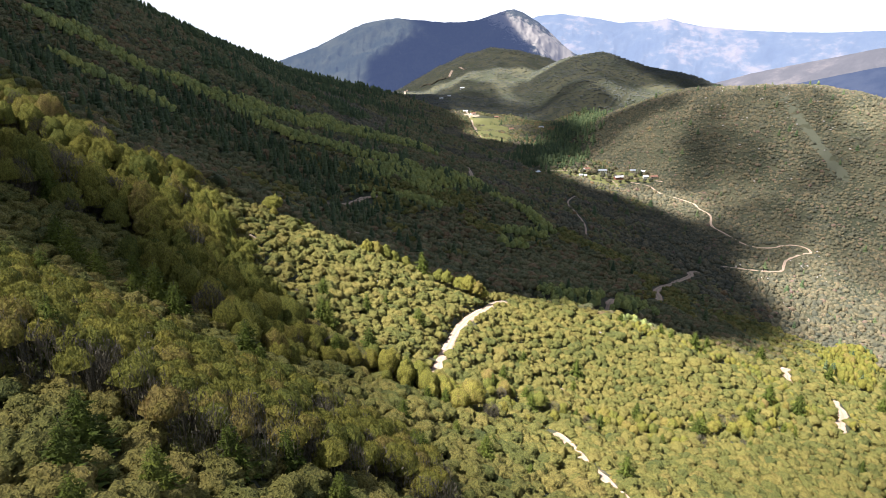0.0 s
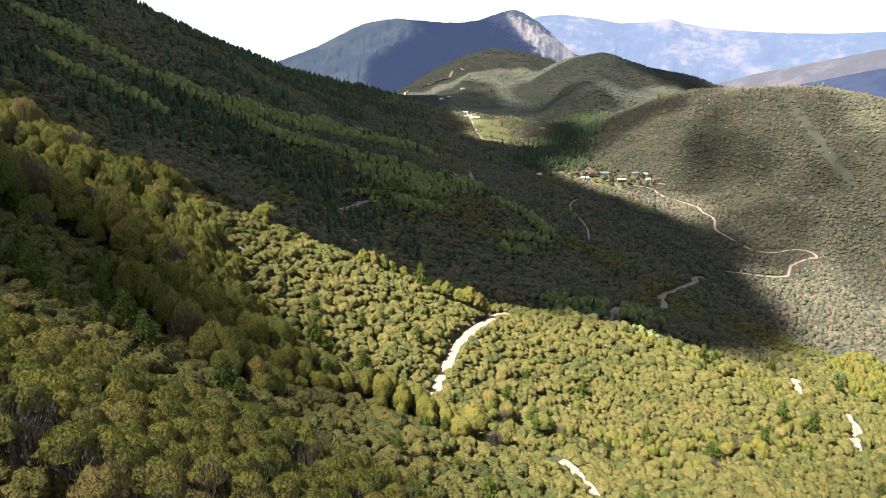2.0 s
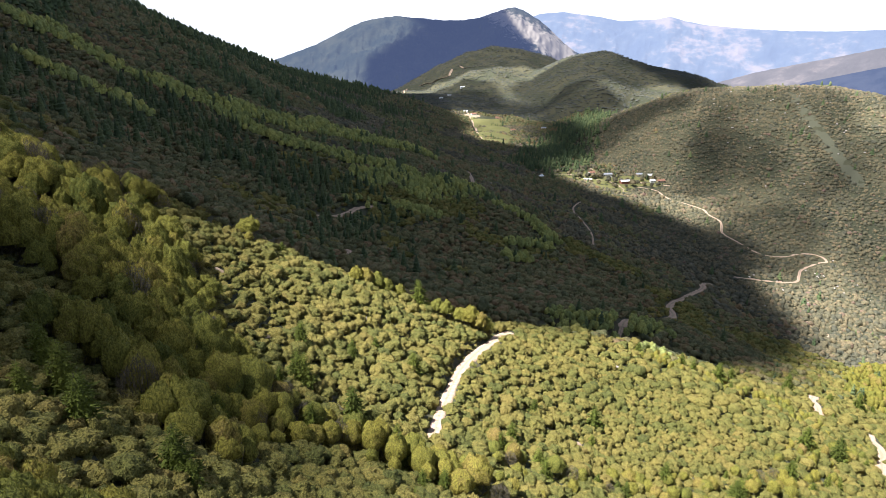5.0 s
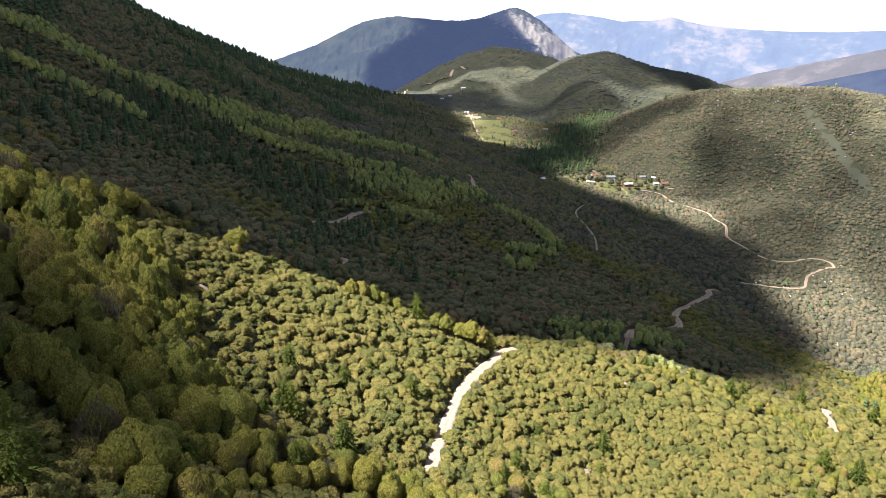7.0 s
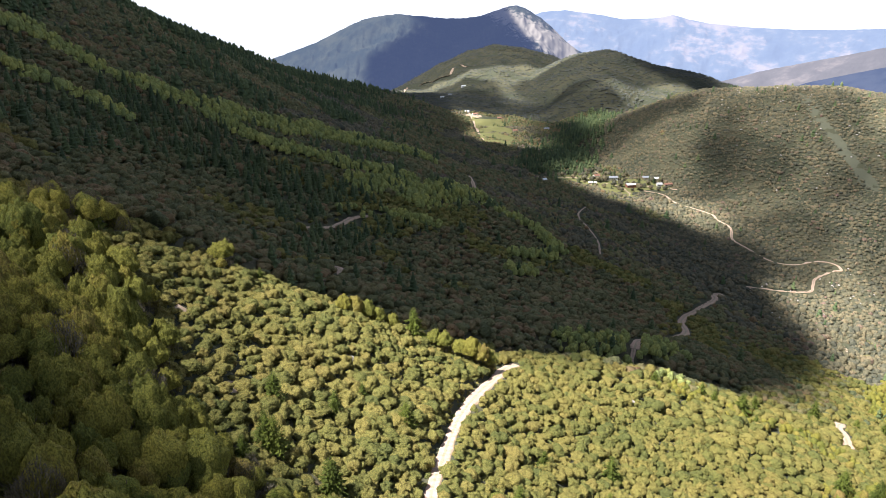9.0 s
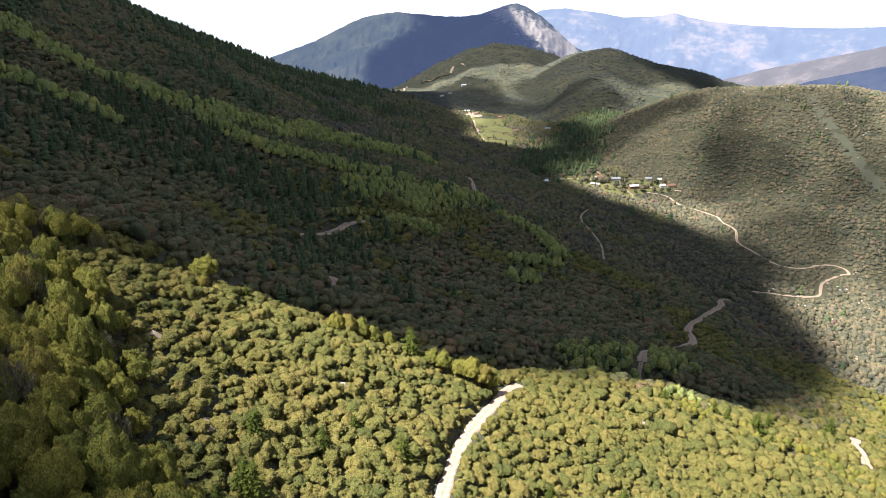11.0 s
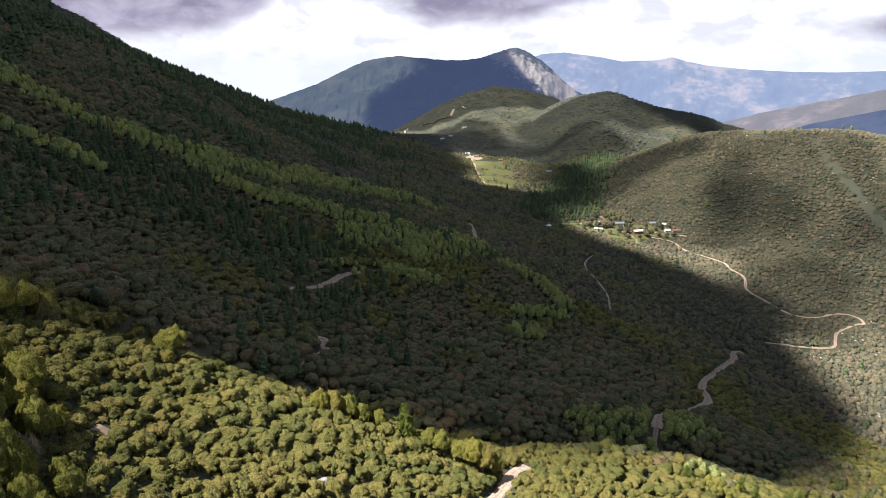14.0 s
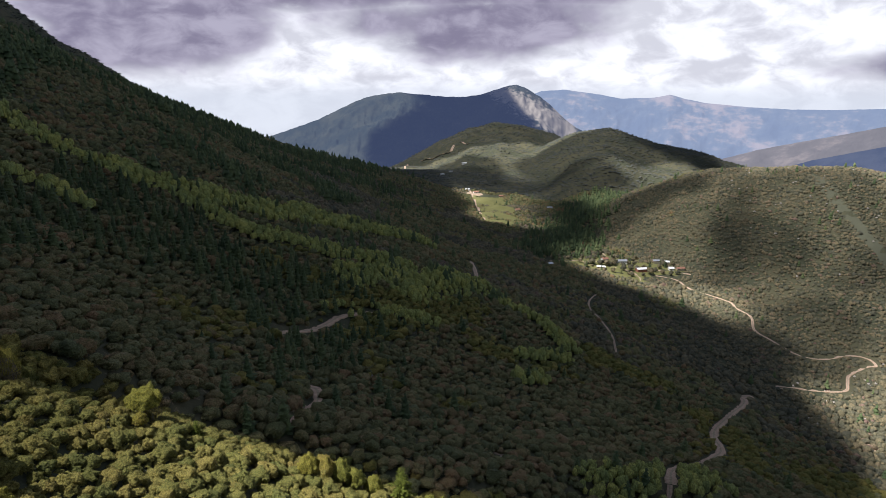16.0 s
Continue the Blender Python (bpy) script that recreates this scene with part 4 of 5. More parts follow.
def plant():
    oaks = [[oak_template(100 + 10 * l + k, l) for k in range((6, 6, 5, 4)[l])] for l in range(4)]
    aspens = [[aspen_template(200 + 10 * l + k, l) for k in range((5, 4, 3)[l])] for l in range(3)]
    firs = [[conifer_template(300 + 10 * l + k, l) for k in range((4, 4, 3)[l])] for l in range(3)]
    for lod, (step, near, far) in enumerate(((3.3, 0, 185), (4.0, 185, 520), (4.4, 520, 1500))):
        x, y = sites(step, near, far)
        g = grove_share(x, y)
        bearing, r = np.degrees(np.arctan2(x, y)), np.hypot(x, y)
        wood = value_noise(x, y, 70, 15, 3)
        left = smooth(0, -14, bearing) * smooth(330, 480, r)
        hill = smooth(13, 18, bearing) * smooth(560, 680, r)
        fir = rng.uniform(0, 1, len(x)) < np.where(g > 0.1, 0.05, 0.006 + 0.4 * left * smooth(-0.2, 0.4, wood) + 0.55 * smooth(0.06, 0.0, np.abs(bearing - (7.5 + (r - 1150) * 0.008)) / 60) * smooth(1000, 1080, r) * (1 - hill * 0.6))
        leafy = (g > 0.22) & ~fir & (rng.uniform(0, 1, len(x)) > 0.75 * smooth(-5, 25, x) * smooth(390, 370, y))
        oak = ~fir & ~leafy & ~((hill > 0.5) & (rng.uniform(0, 1, len(x)) < 0.05))
        grow = 1 + 0.25 * value_noise(x, y, 22, 5, 2)
        n = oak.sum()
        w = step * ((1.0 + (0.8, 0.95, 1)[lod] * rng.uniform(0, 1, n) ** 1.5) if lod < 2 else 0.8 + 0.9 * rng.uniform(0, 1, n) ** 1.7) * grow[oak] * (1 + 0.05 * hill[oak])
        p_oak = dress(x[oak], y[oak], w, w * rng.uniform(0.6, 1.02, n) * (1 - 0.1 * hill[oak]) * (1.35 if lod == 2 else 1.0), 0.3)
        n = fir.sum()
        tall = (6 + 10 * rng.uniform(0, 1, n) ** 1.3) * (1 - 0.25 * hill[fir]) * (0.7 if lod == 0 else 1.0)
        p_fir = dress(x[fir], y[fir], tall * rng.uniform(1.15, 1.7, n), tall)
        gx, gy = sites((5.0, 4.3, 4.6)[lod], near, far)
        share = grove_share(gx, gy)
        k = share > 0.12
        gx, gy, share = gx[k], gy[k], share[k]
        tall = rng.uniform(0.8, 1.2, len(gx)) * (8.2 + 2.5 * value_noise(gx, gy, 18, 44, 2)) * (0.7 + 0.4 * np.clip(share, 0, 1)) * (1, 1, 1.1)[lod]
        loose = smooth(-5, 25, gx) * smooth(390, 370, gy)
        k = rng.uniform(0, 1, len(gx)) > 0.5 * loose
        gx, gy, tall, loose = gx[k], gy[k], tall[k], loose[k]
        tall = tall * (1 - 0.32 * loose)
        big = smooth(-30, -75, gx) * smooth(112, 145, gy) * smooth(330, 270, gy)   # old grove above the gully
        tall = tall * (1 + 0.55 * big)
        p_aspen = dress(gx, gy, tall * rng.uniform(0.65, 1.05, len(gx)) * (1.0, 0.8, 0.72)[lod] * (1 - 0.12 * big), tall, 0.4)
        if lod == 0:
            one, p_oak = pick(p_oak, (-5, 205), 300)
            single_trees("oak_tree", oaks[0], one, [BARK, OAK], "round olive-green evergreen oak on the slope", "tree", "oaks on the near spur")
            p_aspen = p_aspen[(p_aspen[:, 1] > 122) | (p_aspen[:, 0] > 0)]
            bare = rng.uniform(0, 1, len(p_aspen)) < 0.13
            one, left_over = pick(p_aspen[~bare], (-95, 200), 170)
            single_trees("aspen_tree", aspens[0], one, [TWIGS, ASPEN], "tall domed clump of grey stems with yellow-green leaves", "tree", "old broadleaf grove above the gully")
            single_trees("bare_tree", [aspen_template(280 + k, 0, True) for k in range(3)], p_aspen[bare], [TWIGS, TWIGS], "grey-brown clump of stems nearly bare of leaves", "tree", "bare trees by the gully")
            p_aspen = left_over
            gx, gy = sites(2.9, 0, 185)
            k = (grove_share(gx, gy) > 0.1) & (gy <= 122) & (gx <= 0)
            tall = rng.uniform(7.4, 8.9, k.sum())
            young = dress(gx[k], gy[k], rng.uniform(4.4, 6.6, k.sum()), tall, 0.3)
            bare = rng.uniform(0, 1, len(young)) < 0.1 + 0.5 * smooth(84, 66, young[:, 1]) + 0.3 * smooth(-34, -20, young[:, 0])
            small = [aspen_template(260 + q, 3, False, True) for q in range(4)]
            one, rest = pick(young[~bare], (-45, 85), 300)
            single_trees("young_aspen", small, one, [TWIGS, ASPEN], "slender young broadleaf tree with yellow-green top", "tree", "young grove on the near slope")
            scatter("young_grove", small, rest, [TWIGS, ASPEN], "dense young broadleaf grove, yellow-green", "trees")
            single_trees("bare_sapling", [aspen_template(290 + q, 3, True) for q in range(3)], young[bare], [TWIGS, TWIGS], "thin grey-brown tree nearly bare of leaves", "tree", "bare saplings below the grove")
        if lod == 0:
            l = along(GULLY, 4.0)
            low = np.hypot(p_oak[:, 0, None] - l[None, :, 0], p_oak[:, 1, None] - l[None, :, 1]).min(1) < 12 + 5 * value_noise(p_oak[:, 0], p_oak[:, 1], 12, 66, 2)
            scatter("gully_scrub", oaks[0], p_oak[low], [BARK, OAK], "dark evergreen scrub in the gully", "shrubs")
            p_oak = p_oak[~low]
        if lod:
            # oaks beyond the edge of the cloud shade get the shade-toned leaves
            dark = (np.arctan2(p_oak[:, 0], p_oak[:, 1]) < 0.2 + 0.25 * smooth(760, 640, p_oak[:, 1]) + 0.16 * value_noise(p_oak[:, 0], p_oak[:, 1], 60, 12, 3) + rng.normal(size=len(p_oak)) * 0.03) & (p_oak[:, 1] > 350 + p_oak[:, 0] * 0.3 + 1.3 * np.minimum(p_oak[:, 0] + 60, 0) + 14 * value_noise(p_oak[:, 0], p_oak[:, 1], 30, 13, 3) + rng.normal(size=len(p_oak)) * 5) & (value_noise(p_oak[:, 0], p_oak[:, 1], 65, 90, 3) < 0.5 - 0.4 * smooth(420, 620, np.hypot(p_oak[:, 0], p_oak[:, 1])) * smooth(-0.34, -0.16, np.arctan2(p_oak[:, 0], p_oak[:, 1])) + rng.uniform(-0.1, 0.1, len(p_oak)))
            scatter("dark_oak_wood", oaks[lod], p_oak[dark], [BARK, SHADE_OAK], "evergreen oak wood in shade-toned leaf colours on the shaded slope", "trees")
            p_oak = p_oak[~dark]
        if lod == 2:
            distant = np.hypot(p_oak[:, 0], p_oak[:, 1]) > 800
            p_oak[:, 3:5] *= (1 - 0.1 * smooth(750, 950, np.hypot(p_oak[:, 0], p_oak[:, 1])))[:, None]
            scatter("distant_oak_wood", oaks[3], p_oak[distant], [BARK, HAZED_OAK], "olive-green oak scrub on the far hillside", "trees")
            p_oak = p_oak[~distant]
        scatter("oak_wood", oaks[lod], p_oak, [BARK, HAZED_OAK if lod == 2 else OAK], "dense olive-green oak scrub over the hillside", "trees")
        # sunlit groves keep ASPEN; shaded groves get the lightened leaves
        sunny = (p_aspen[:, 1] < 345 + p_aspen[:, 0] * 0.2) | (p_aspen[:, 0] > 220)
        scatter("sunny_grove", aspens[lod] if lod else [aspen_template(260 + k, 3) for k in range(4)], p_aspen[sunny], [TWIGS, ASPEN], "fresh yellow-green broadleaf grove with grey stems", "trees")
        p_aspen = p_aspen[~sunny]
        scatter("aspen_grove", aspens[max(lod, 1)], p_aspen, [TWIGS, LIFTED_ASPEN], "yellow-green broadleaf grove with grey stems", "trees")
        # conifers on the sunny slope keep the lighter needles
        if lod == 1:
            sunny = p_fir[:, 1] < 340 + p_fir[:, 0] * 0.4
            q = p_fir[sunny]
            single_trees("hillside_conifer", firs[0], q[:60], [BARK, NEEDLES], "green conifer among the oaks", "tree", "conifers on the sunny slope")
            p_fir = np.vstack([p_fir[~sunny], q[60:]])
        scatter("conifer_wood", firs[lod], p_fir, [BARK, DARKENED_NEEDLES if lod else NEEDLES], "dark conifers among the oaks", "trees")
    x, y = sites(2.1, 0, 185)
    w = rng.uniform(1.6, 3.2, len(x))
    scatter("brush", [oak_template(150 + k, 3) for k in range(4)], dress(x, y, w, w * rng.uniform(0.7, 1.1, len(x)), 0.2), [BARK, OAK], "low olive brush under the oaks", "shrubs")
    gx, gy = np.meshgrid(np.arange(-170, 230, 3.6), np.arange(-70, 140, 3.6))
    x, y = gx.ravel() + rng.uniform(-1.6, 1.6, gx.size), gy.ravel() + rng.uniform(-1.6, 1.6, gx.size)
    turn, away = np.degrees(np.arctan2(x, y)), np.hypot(x, y)
    k = ((np.abs(turn) >= 44) | (away <= 45) | ((turn >= 4) & (away <= 112))) & (road_distance(x, y)[0] > 4)
    w = rng.uniform(3.2, 5.5, k.sum())
    scatter("low_scrub", [oak_template(150 + q, 3) for q in range(4)], dress(x[k], y[k], w, w * 1.1, 0.2), [BARK, OAK], "olive scrub on the slope below", "shrubs")
    x, y = sites(13.5, 1500, 2950, 33.0)
    scatter("far_scrub", [(lambda t: ((np.zeros((3, 3)), np.array([[0, 1, 2]])), t))(blob(1, np.array((0.5, 0.5, 0.4)), 900 + k, 0.35, -0.1)) for k in range(3)],
            dress(x, y, rng.uniform(7, 15, len(x)), rng.uniform(4, 8, len(x))), [BARK, SCRUB], "scrub on the far hills", "shrubs")
    # conifers that stand alone: place and height
    lone = [(-17, 308, 14), (-42, 203, 11), (-28, 197, 11), (-43, 126, 11), (-40, 124, 7), (-82, 136, 11), (-76, 134, 9), (-75, 147, 10), (-66, 138, 12), (-61, 134, 9), (-57, 127, 11), (-52, 159, 11), (-50, 161, 9), (-89, 142, 9), (-93, 150, 9), (-47, 222, 10), (-35, 52, 8.5), (-28, 54, 7.5), (-25, 65, 8), (-21, 73, 7.5), (-14, 70, 7), (-31, 46, 7), (13, 217, 7), (-3, 174, 7), (-8, 170, 6.5), (3, 178, 6), (-66, 128, 8)]
    q = np.array(lone, float)
    single_trees("conifer_tree", firs[0], dress(q[:, 0], q[:, 1], q[:, 2] * 1.5, q[:, 2]), [BARK, NEEDLES], "dark green conifer standing above the scrub", "tree", "lone conifers")
    crest = np.array([(-42, 299, 8.5), (-38, 301, 9.5), (-34, 303, 9), (-30, 304, 8), (-25, 306, 7.5), (-9, 308, 8), (-5, 307, 9), (1, 306, 9.5), (5, 305, 11), (9, 305, 10.5), (12, 307, 9), (-80, 284, 5.5)], float)
    single_trees("crest_aspen", aspens[0], dress(crest[:, 0], crest[:, 1], crest[:, 2] * 0.85, crest[:, 2], 0.3), [TWIGS, ASPEN], "upright yellow-green broadleaf tree on the spur's crest", "tree", "trees along the crest")
    single_trees("round_tree", [aspen_template(860, 0)], dress(np.array([-82.0]), np.array([291.0]), np.array([10.5]), np.array([10.0])), [TWIGS, ASPEN], "large round yellow-green tree on the spur's crest", "tree", "")


plant()

# ---- meadows, bare ground, rocks ----


def grass_material(name, a, b):
    m, n = material(name)
    pos = n.add("ShaderNodeNewGeometry").outputs["Position"]
    f, g = n.noise(pos, 0.08, 4), n.noise(pos, 1.2, 4)
    finish(n, n.mix(n.math("ADD", n.math("MULTIPLY", f, 0.7), n.math("MULTIPLY", g, 0.3)), a, b), 0.95, g, 0.6, 0.2, spec=0.1)
    return m


GRASS = grass_material("meadow_grass", (0.09, 0.1, 0.035), (0.19, 0.175, 0.07))
EARTH = dirt_material("bare_earth", (0.24, 0.17, 0.11), (0.36, 0.28, 0.21), 0.5)
ROCK = dirt_material("pale_rock", (0.22, 0.2, 0.18), (0.42, 0.39, 0.35), 0.9)


def patch(name, outline, mat, label, lift=0.25, step=4.0):
    """A sheet that follows the ground inside a ragged outline."""
    p = along([*outline, outline[0]], step)[:-1]
    lo, hi = p.min(0) - step, p.max(0) + step
    gx, gy = np.meshgrid(np.arange(lo[0], hi[0], step), np.arange(lo[1], hi[1], step))
    q = np.c_[gx.ravel(), gy.ravel()]
    inside = np.zeros(len(q), bool)
    for a, b in zip(p, np.roll(p, -1, 0)):
        cross = (a[1] > q[:, 1]) != (b[1] > q[:, 1])
        inside ^= cross & (q[:, 0] < (b[0] - a[0]) * (q[:, 1] - a[1]) / (b[1] - a[1] + 1e-9) + a[0])
    n = gx.shape[1]
    i, j = np.meshgrid(np.arange(gx.shape[0] - 1), np.arange(n - 1), indexing="ij")
    f = np.stack([i * n + j, i * n + j + 1, (i + 1) * n + j + 1, (i + 1) * n + j], -1).reshape(-1, 4)
    f = f[inside[f].any(1)]
    used = np.unique(f)
    renum = np.full(len(q), -1)
    renum[used] = np.arange(len(used))
    q = q[used]
    jit = np.c_[value_noise(q[:, 0], q[:, 1], 9, 3), value_noise(q[:, 0], q[:, 1], 9, 4)] * step * 0.35
    q = q + jit
    z = site_height(q[:, 0], q[:, 1]) + np.where(inside[used], lift, -0.4)
    tagged(new(name, mesh_object(name, np.c_[q, z], renum[f], [mat])), label, name.split("_")[0], kind="structure")


patch("meadow", [(135, 1022), (150, 1060), (172, 1088), (230, 1130), (262, 1112), (292, 1092), (312, 1060), (300, 1030), (262, 1025), (245, 985), (215, 990), (170, 1018)], GRASS, "sunlit dry grass round the hamlet", 0.3, 5.0)
patch("meadow_field", [(24, 1602), (46, 1590), (91, 1588), (104, 1520), (108, 1455), (104, 1380), (99, 1309), (76, 1262), (54, 1270), (40, 1356), (34, 1496)], GRASS, "mown green field in the valley", 1.5, 6.0)
SCREE = grass_material("pale_scree", (0.072, 0.076, 0.05), (0.11, 0.11, 0.074))
patch("scree_band", [(548, 1225), (566, 1222), (562, 1180), (561, 1148), (564, 1110), (569, 1065), (571, 1020), (574, 980), (552, 978), (547, 1020), (545, 1065), (542, 1110), (540, 1148), (542, 1185)], SCREE, "pale dry streak down the hillside", 0.3, 6.0)
patch("earth_yard", [(14, 1600), (26, 1604), (42, 1606), (44, 1626), (16, 1632)], EARTH, "bare earth yard beside the field", 0.7, 6.0)
for k, (x, y, s) in enumerate([(17, 405, 5), (19, 391, 6), (-46, 463, 4), (-65, 383, 4), (-66, 371, 4), (-37, 466, 3.5), (72, 498, 3), (-77, 243, 3), (-35, 265, 3), (-32, 260, 4), (-57, 219, 2.5), (-46, 230, 2.5), (-21, 249, 3), (74, 325, 3.5), (-57, 221, 2.5), (42, 245, 3.5), (52, 243, 3.5), (-82, 167, 3), (154, 400, 4), (306, 736, 6), (318, 674, 7), (321, 660, 6), (350, 653, 8), (365, 760, 6), (347, 667, 6), (356, 636, 7)]):
    s *= 0.75
    patch("earth_patch", [(x - s, y - s * 0.5), (x - s * 0.2, y + s * 0.9), (x + s, y + s * 0.4), (x + s * 0.3, y - s)], EARTH, "bare pinkish earth between the shrubs", 0.35, 1.1)


def rocks():
    shapes = []
    for k in range(4):
        v, f = blob(2, np.array((0.6, 0.5, 0.38)), 700 + k, 0.3)
        shapes.append(mesh_object("rock", v, f, [ROCK], None, False))
    spots = [(18, 398), (14, 410), (20, 388), (-47, 465), (-64, 380), (-67, 372), (-36, 467), (72, 500), (-34, 262), (-20, 250), (75, 326), (154, 401)]
    spots += [(rng.uniform(300, 372), rng.uniform(630, 765)) for _ in range(26)] + [(rng.uniform(420, 640), rng.uniform(980, 1300)) for _ in range(60)] + [(rng.uniform(395, 470), rng.uniform(735, 830)) for _ in range(14)]
    for x, y in spots:
        s = rng.uniform(1.2, 3.2) if y < 900 else rng.uniform(1.6, 4.0)
        ob = new("rock", shapes[rng.integers(0, 4)])
        ob.matrix_basis = Matrix.LocRotScale((x, y, float(site_height(x, y)[0]) + s * 0.35), Euler((0, 0, rng.uniform(0, 6))), (s, s, s))
        tagged(ob, "pale weathered boulder among the scrub", "rock", "boulders on the slopes")


rocks()

# ---- the hamlet ----


def plain(name, a, b, rough=0.8, metal=0.0, scale=0.8):
    m, n = material(name)
    pos = n.add("ShaderNodeTexCoord").outputs["Object"]
    f = n.noise(pos, scale, 5)
    finish(n, n.mix(f, a, b), rough, f, 0.2, 0.03, metal)
    return m


WHITEWASH = plain("whitewash", (0.62, 0.6, 0.56), (0.8, 0.78, 0.74))
BRICK = plain("brick_red_wall", (0.26, 0.10, 0.07), (0.36, 0.16, 0.11))
ADOBE = plain("adobe_wall", (0.3, 0.22, 0.15), (0.42, 0.33, 0.24))
SHEET_WHITE = plain("pale_sheet_roof", (0.6, 0.6, 0.6), (0.8, 0.8, 0.8), 0.45)
SHEET_GREY = plain("grey_sheet_roof", (0.3, 0.31, 0.33), (0.45, 0.46, 0.48), 0.4, 0.4)
TILE_RED = plain("red_roof", (0.19, 0.09, 0.06), (0.28, 0.15, 0.10))
GLASS = plain("window_glass", (0.02, 0.025, 0.03), (0.04, 0.045, 0.05), 0.15)
TIMBER = plain("door_timber", (0.10, 0.06, 0.035), (0.18, 0.11, 0.06))


def part(name, bm, mat, parent, label=""):
    me = bpy.data.meshes.new(name)
    bm.to_mesh(me)
    bm.free()
    me.materials.append(mat)
    ob = new(name, me)
    ob.parent = parent
    if label:
        tagged(ob, label)
    return ob


def box(bm, x0, y0, z0, x1, y1, z1):
    v = bmesh.ops.create_cube(bm, size=1.0)["verts"]
    bmesh.ops.scale(bm, vec=(x1 - x0, y1 - y0, z1 - z0), verts=v)
    bmesh.ops.translate(bm, vec=((x0 + x1) / 2, (y0 + y1) / 2, (z0 + z1) / 2), verts=v)


def house(x, y, turn, length, depth, tall, wall_mat, roof_mat, label, rise=1.4, storeys=1):
    """A gabled house: walls, roof with eaves and thickness, door and windows."""
    z = float(min(site_height(x + dx, y + dy)[0] for dx in (-4, 0, 4) for dy in (-4, 0, 4)))
    ob = new("house")
    ob.matrix_basis = pose(x, y, z, 0, 0, turn)
    tagged(ob, label, "house", "houses of the hamlet")
    a, d, base = length / 2, depth / 2, 1.2
    top = base + tall
    bm = bmesh.new()
    ring = [bm.verts.new(c) for c in ((-a, -d, -1.5), (a, -d, -1.5), (a, d, -1.5), (-a, d, -1.5), (-a, -d, top), (a, -d, top), (a, d, top), (-a, d, top), (-a, 0, top + rise), (a, 0, top + rise))]
    for f in ((0, 1, 5, 4), (2, 3, 7, 6), (1, 2, 6, 9, 5), (3, 0, 4, 8, 7), (4, 5, 9, 8), (6, 7, 8, 9), (3, 2, 1, 0)):
        bm.faces.new([ring[k] for k in f])
    wall = part("wall", bm, wall_mat, ob)
    for side in (-1, 1):
        bm = bmesh.new()
        e, k = 0.55, rise / d
        low = (side * (d + e), top - e * k)
        vs = [bm.verts.new((sx * (a + e), yy, zz + t)) for t in (0.06, 0.2) for sx in (-1, 1) for yy, zz in ((0.0, top + rise), low)]
        for f in ((0, 1, 3, 2), (4, 6, 7, 5), (0, 4, 5, 1), (2, 3, 7, 6), (1, 5, 7, 3), (0, 2, 6, 4)):
            bm.faces.new([vs[q] for q in f])
        bmesh.ops.recalc_face_normals(bm, faces=bm.faces)
        part("roof", bm, roof_mat, ob)
    bm = bmesh.new()
    box(bm, -0.5, -d - 0.06, base - 0.2, 0.5, -d + 0.05, base + 1.9)
    part("door", bm, TIMBER, ob, "dark timber door")
    for s in range(storeys):
        for k in range(max(2, int(length / 3.2))):
            u = -a + (k + 0.5) * length / max(2, int(length / 3.2))
            if s == 0 and abs(u) < 1.1:
                continue
            zz = base + 0.9 + s * 2.7
            bm = bmesh.new()
            box(bm, u - 0.6, -d - 0.05, zz, u + 0.6, -d + 0.05, zz + 1.15)
            w = part("window", bm, TIMBER, ob)
            for q in (-1, 1):
                bm = bmesh.new()
                box(bm, u + q * 0.28 - 0.24, -d - 0.08, zz + 0.08, u + q * 0.28 + 0.24, -d - 0.04, zz + 1.07)
                part("pane", bm, GLASS, w)
    return ob


house(248, 1036, 12, 14, 8, 3.4, BRICK, SHEET_WHITE, "brick-red house with a white sheet roof")
house(226, 1066, 6, 17, 7.5, 3.2, WHITEWASH, SHEET_GREY, "long whitewashed house with a grey roof")
house(203, 1064, 20, 9, 7, 3.2, WHITEWASH, TILE_RED, "small white house with a red roof", 2.0)
house(191, 1026, -14, 11, 7, 2.8, ADOBE, SHEET_WHITE, "low shed with a shiny pale sheet roof", 0.8)
house(282, 1086, 3, 10, 6, 2.9, ADOBE, SHEET_GREY, "earth-coloured house at the wood's edge")
house(297, 1085, -8, 7, 5.5, 2.7, WHITEWASH, SHEET_WHITE, "small pale house under trees")
house(294, 1055, 5, 7, 6, 2.8, WHITEWASH, SHEET_WHITE, "white hut beside the road")
house(307, 1056, 16, 12, 6, 2.8, ADOBE, TILE_RED, "low house with a rust-red roof")
house(117, 990, 40, 6, 5, 2.6, WHITEWASH, SHEET_WHITE, "white hut in the wood's clearing")
house(181, 1504, 4, 11, 7, 3.0, WHITEWASH, SHEET_GREY, "grey-roofed house on the far hillside")
house(34, 1628, 20, 12, 7, 3.0, WHITEWASH, TILE_RED, "house beside the bare yard")
house(88, 1596, -10, 9, 6, 2.8, ADOBE, TILE_RED, "red-roofed hut at the field's edge")
house(16, 1652, 5, 10, 6, 2.8, WHITEWASH, SHEET_WHITE, "pale-roofed shed by the field road")
house(112, 1452, 15, 9, 6, 2.8, ADOBE, TILE_RED, "red-roofed hut beside the mown field")
house(12, 2298, 10, 16, 9, 4.0, WHITEWASH, SHEET_WHITE, "white building in the far valley woods")
house(-30, 2190, -6, 11, 7, 3.2, WHITEWASH, SHEET_GREY, "pale house in the far valley woods")
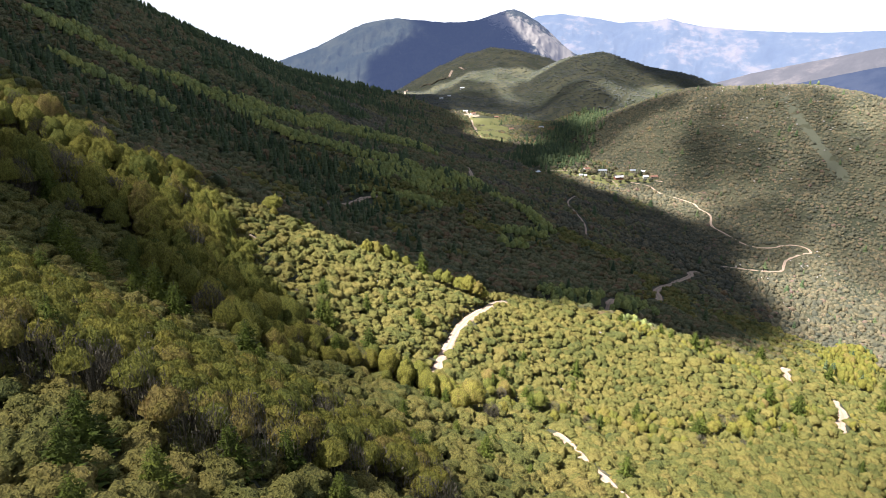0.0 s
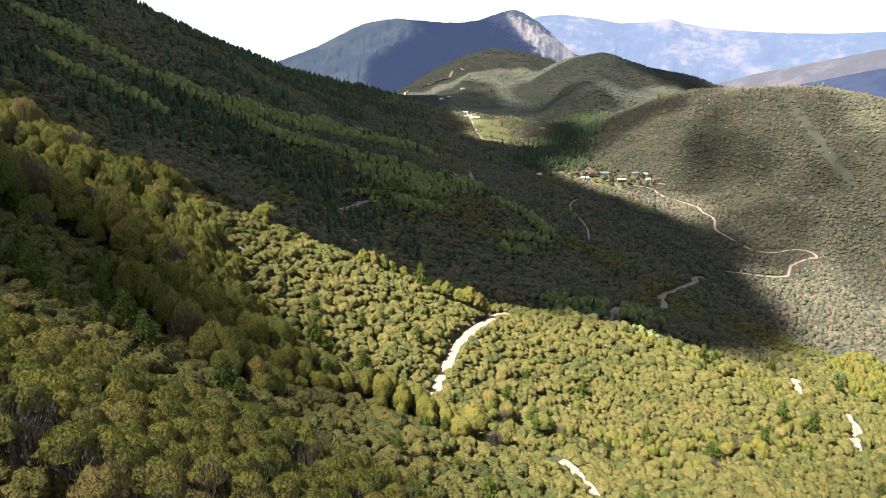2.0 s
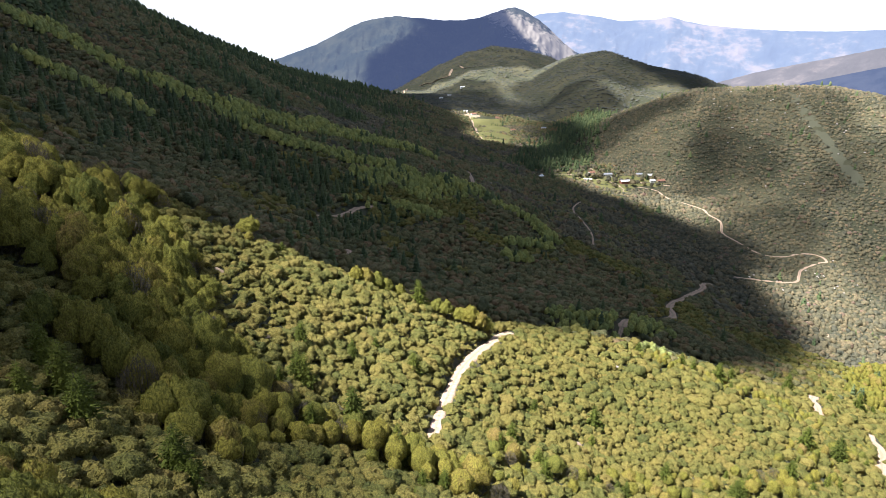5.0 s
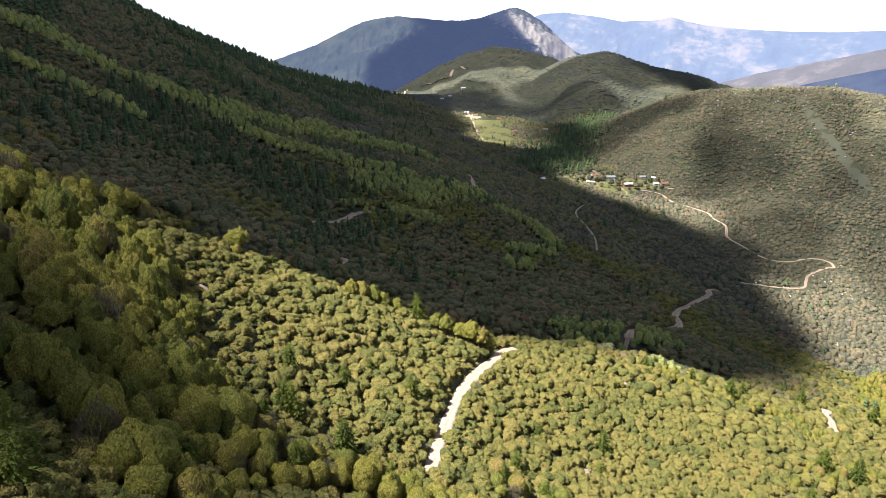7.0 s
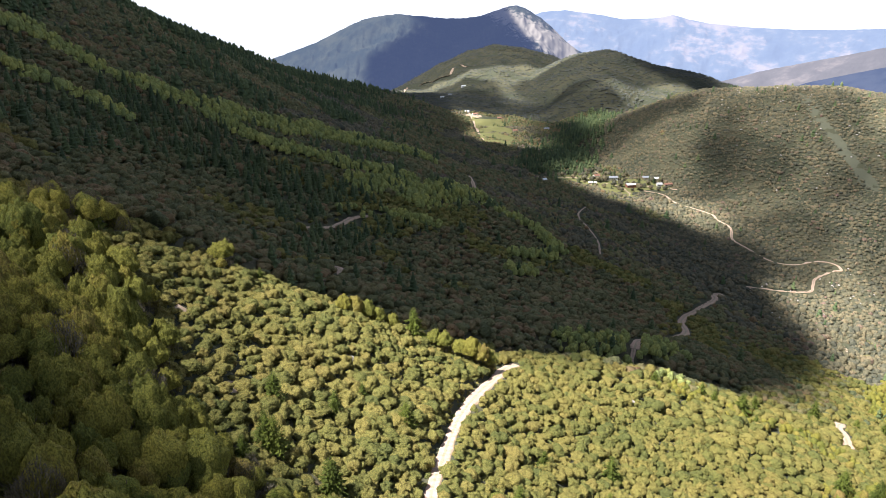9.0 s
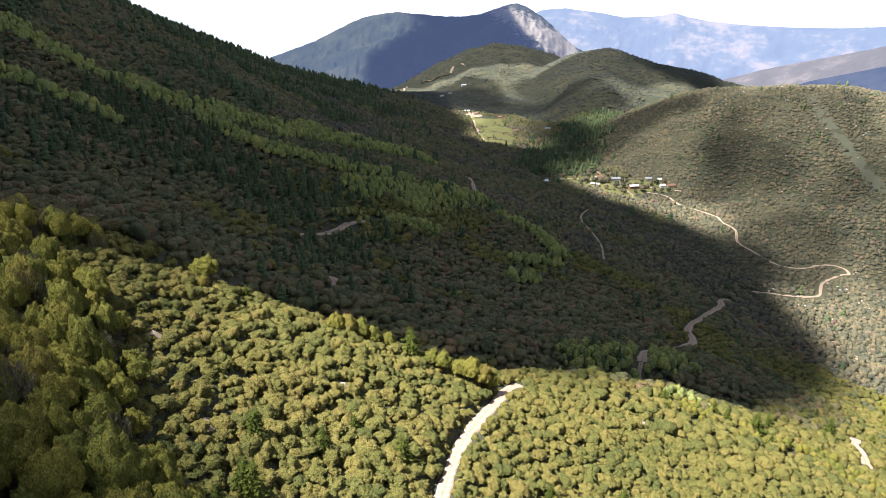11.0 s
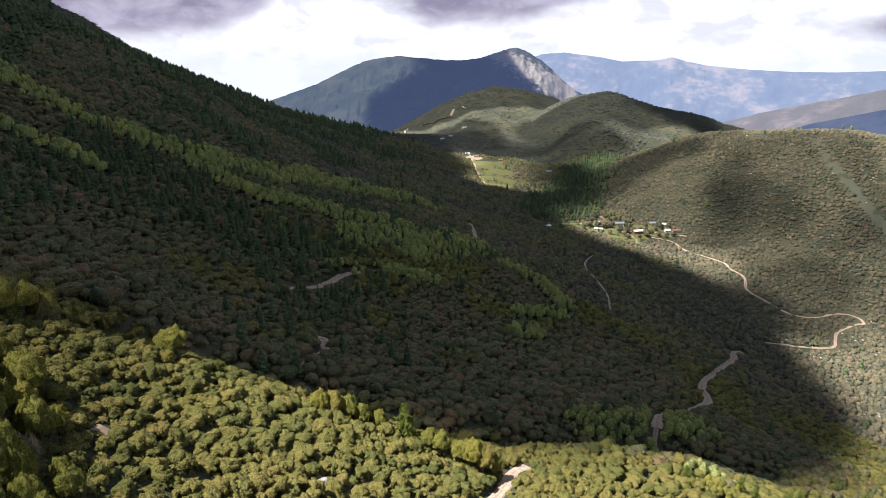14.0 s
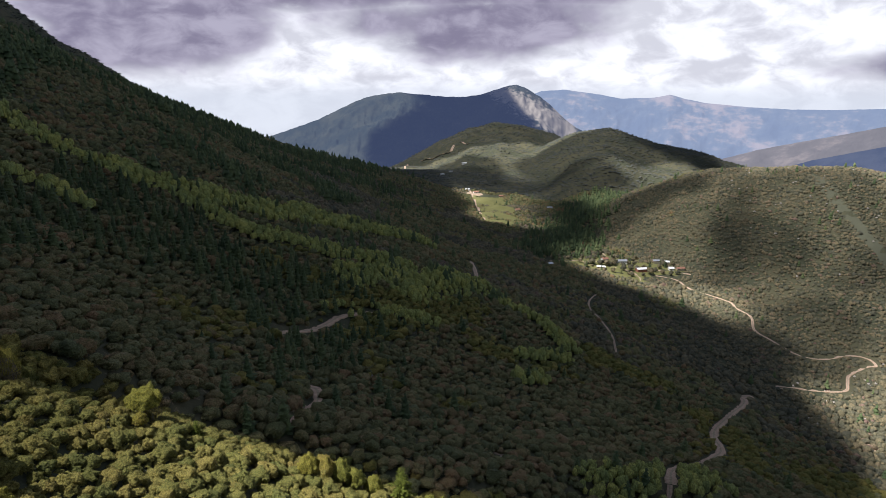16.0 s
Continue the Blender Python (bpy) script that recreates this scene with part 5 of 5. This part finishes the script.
house(-52, 2060, 20, 10, 7, 3.0, WHITEWASH, SHEET_WHITE, "small white house in the far valley woods")


def hamlet_trees():
    spots = [(181, 1040, 11), (193, 1043, 9), (212, 1050, 10), (233, 1034, 11), (257, 1024, 12), (288, 1068, 9), (256, 1106, 8), (300, 1070, 8), (170, 1022, 8), (220, 1085, 6), (240, 1085, 5), (268, 1075, 6), (205, 1015, 7), (228, 1006, 7), (275, 1030, 7), (245, 1014, 6), (150, 1045, 7), (190, 1072, 6)] + [(rng.uniform(150, 300), rng.uniform(1000, 1110), rng.uniform(4, 9)) for _ in range(46)]
    q = np.array(spots, float)
    q = q[road_distance(q[:, 0], q[:, 1])[0] > 5]
    single_trees("garden_tree", [oak_template(800 + k, 1) for k in range(4)], dress(q[:, 0], q[:, 1], q[:, 2] * 0.95, q[:, 2] * 1.25), [BARK, HAZED_OAK], "dark round tree between the houses", "tree", "trees of the hamlet")
    spots = [(70, 1500, 9), (78, 1490, 8), (82, 1500, 9), (88, 1480, 7), (74, 1520, 8), (505, 1387, 13), (511, 1378, 12), (517, 1380, 14), (434, 1192, 11), (450, 1186, 12), (150, 1080, 12), (160, 1095, 13), (172, 1105, 12), (140, 1070, 11), (130, 1060, 12), (185, 1120, 12), (358, 1200, 10), (372, 1181, 9), (380, 1176, 11), (509, 1240, 9)]
    spots += [(183, 1045, 15), (193, 1050, 13), (215, 1073, 14), (239, 1068, 14), (259, 1039, 15), (262, 1140, 11)]
    spots += [(rng.uniform(160, 300), rng.uniform(1010, 1110), rng.uniform(7, 12)) for _ in range(22)]
    for k in range(110):
        f = rng.uniform(0, 1)
        spots.append((100 + 95 * f + rng.normal() * 13, 1045 + 200 * f + rng.normal() * 16, rng.uniform(8, 15)))
    q = np.array(spots, float)
    q = q[road_distance(q[:, 0], q[:, 1])[0] > 5]
    single_trees("hill_conifer", [conifer_template(820 + k, 1) for k in range(3)], dress(q[:, 0], q[:, 1], q[:, 2] * 1.1, q[:, 2]), [BARK, DARKENED_NEEDLES], "dark conifer on the open hill", "tree", "conifers on the far hill")


hamlet_trees()
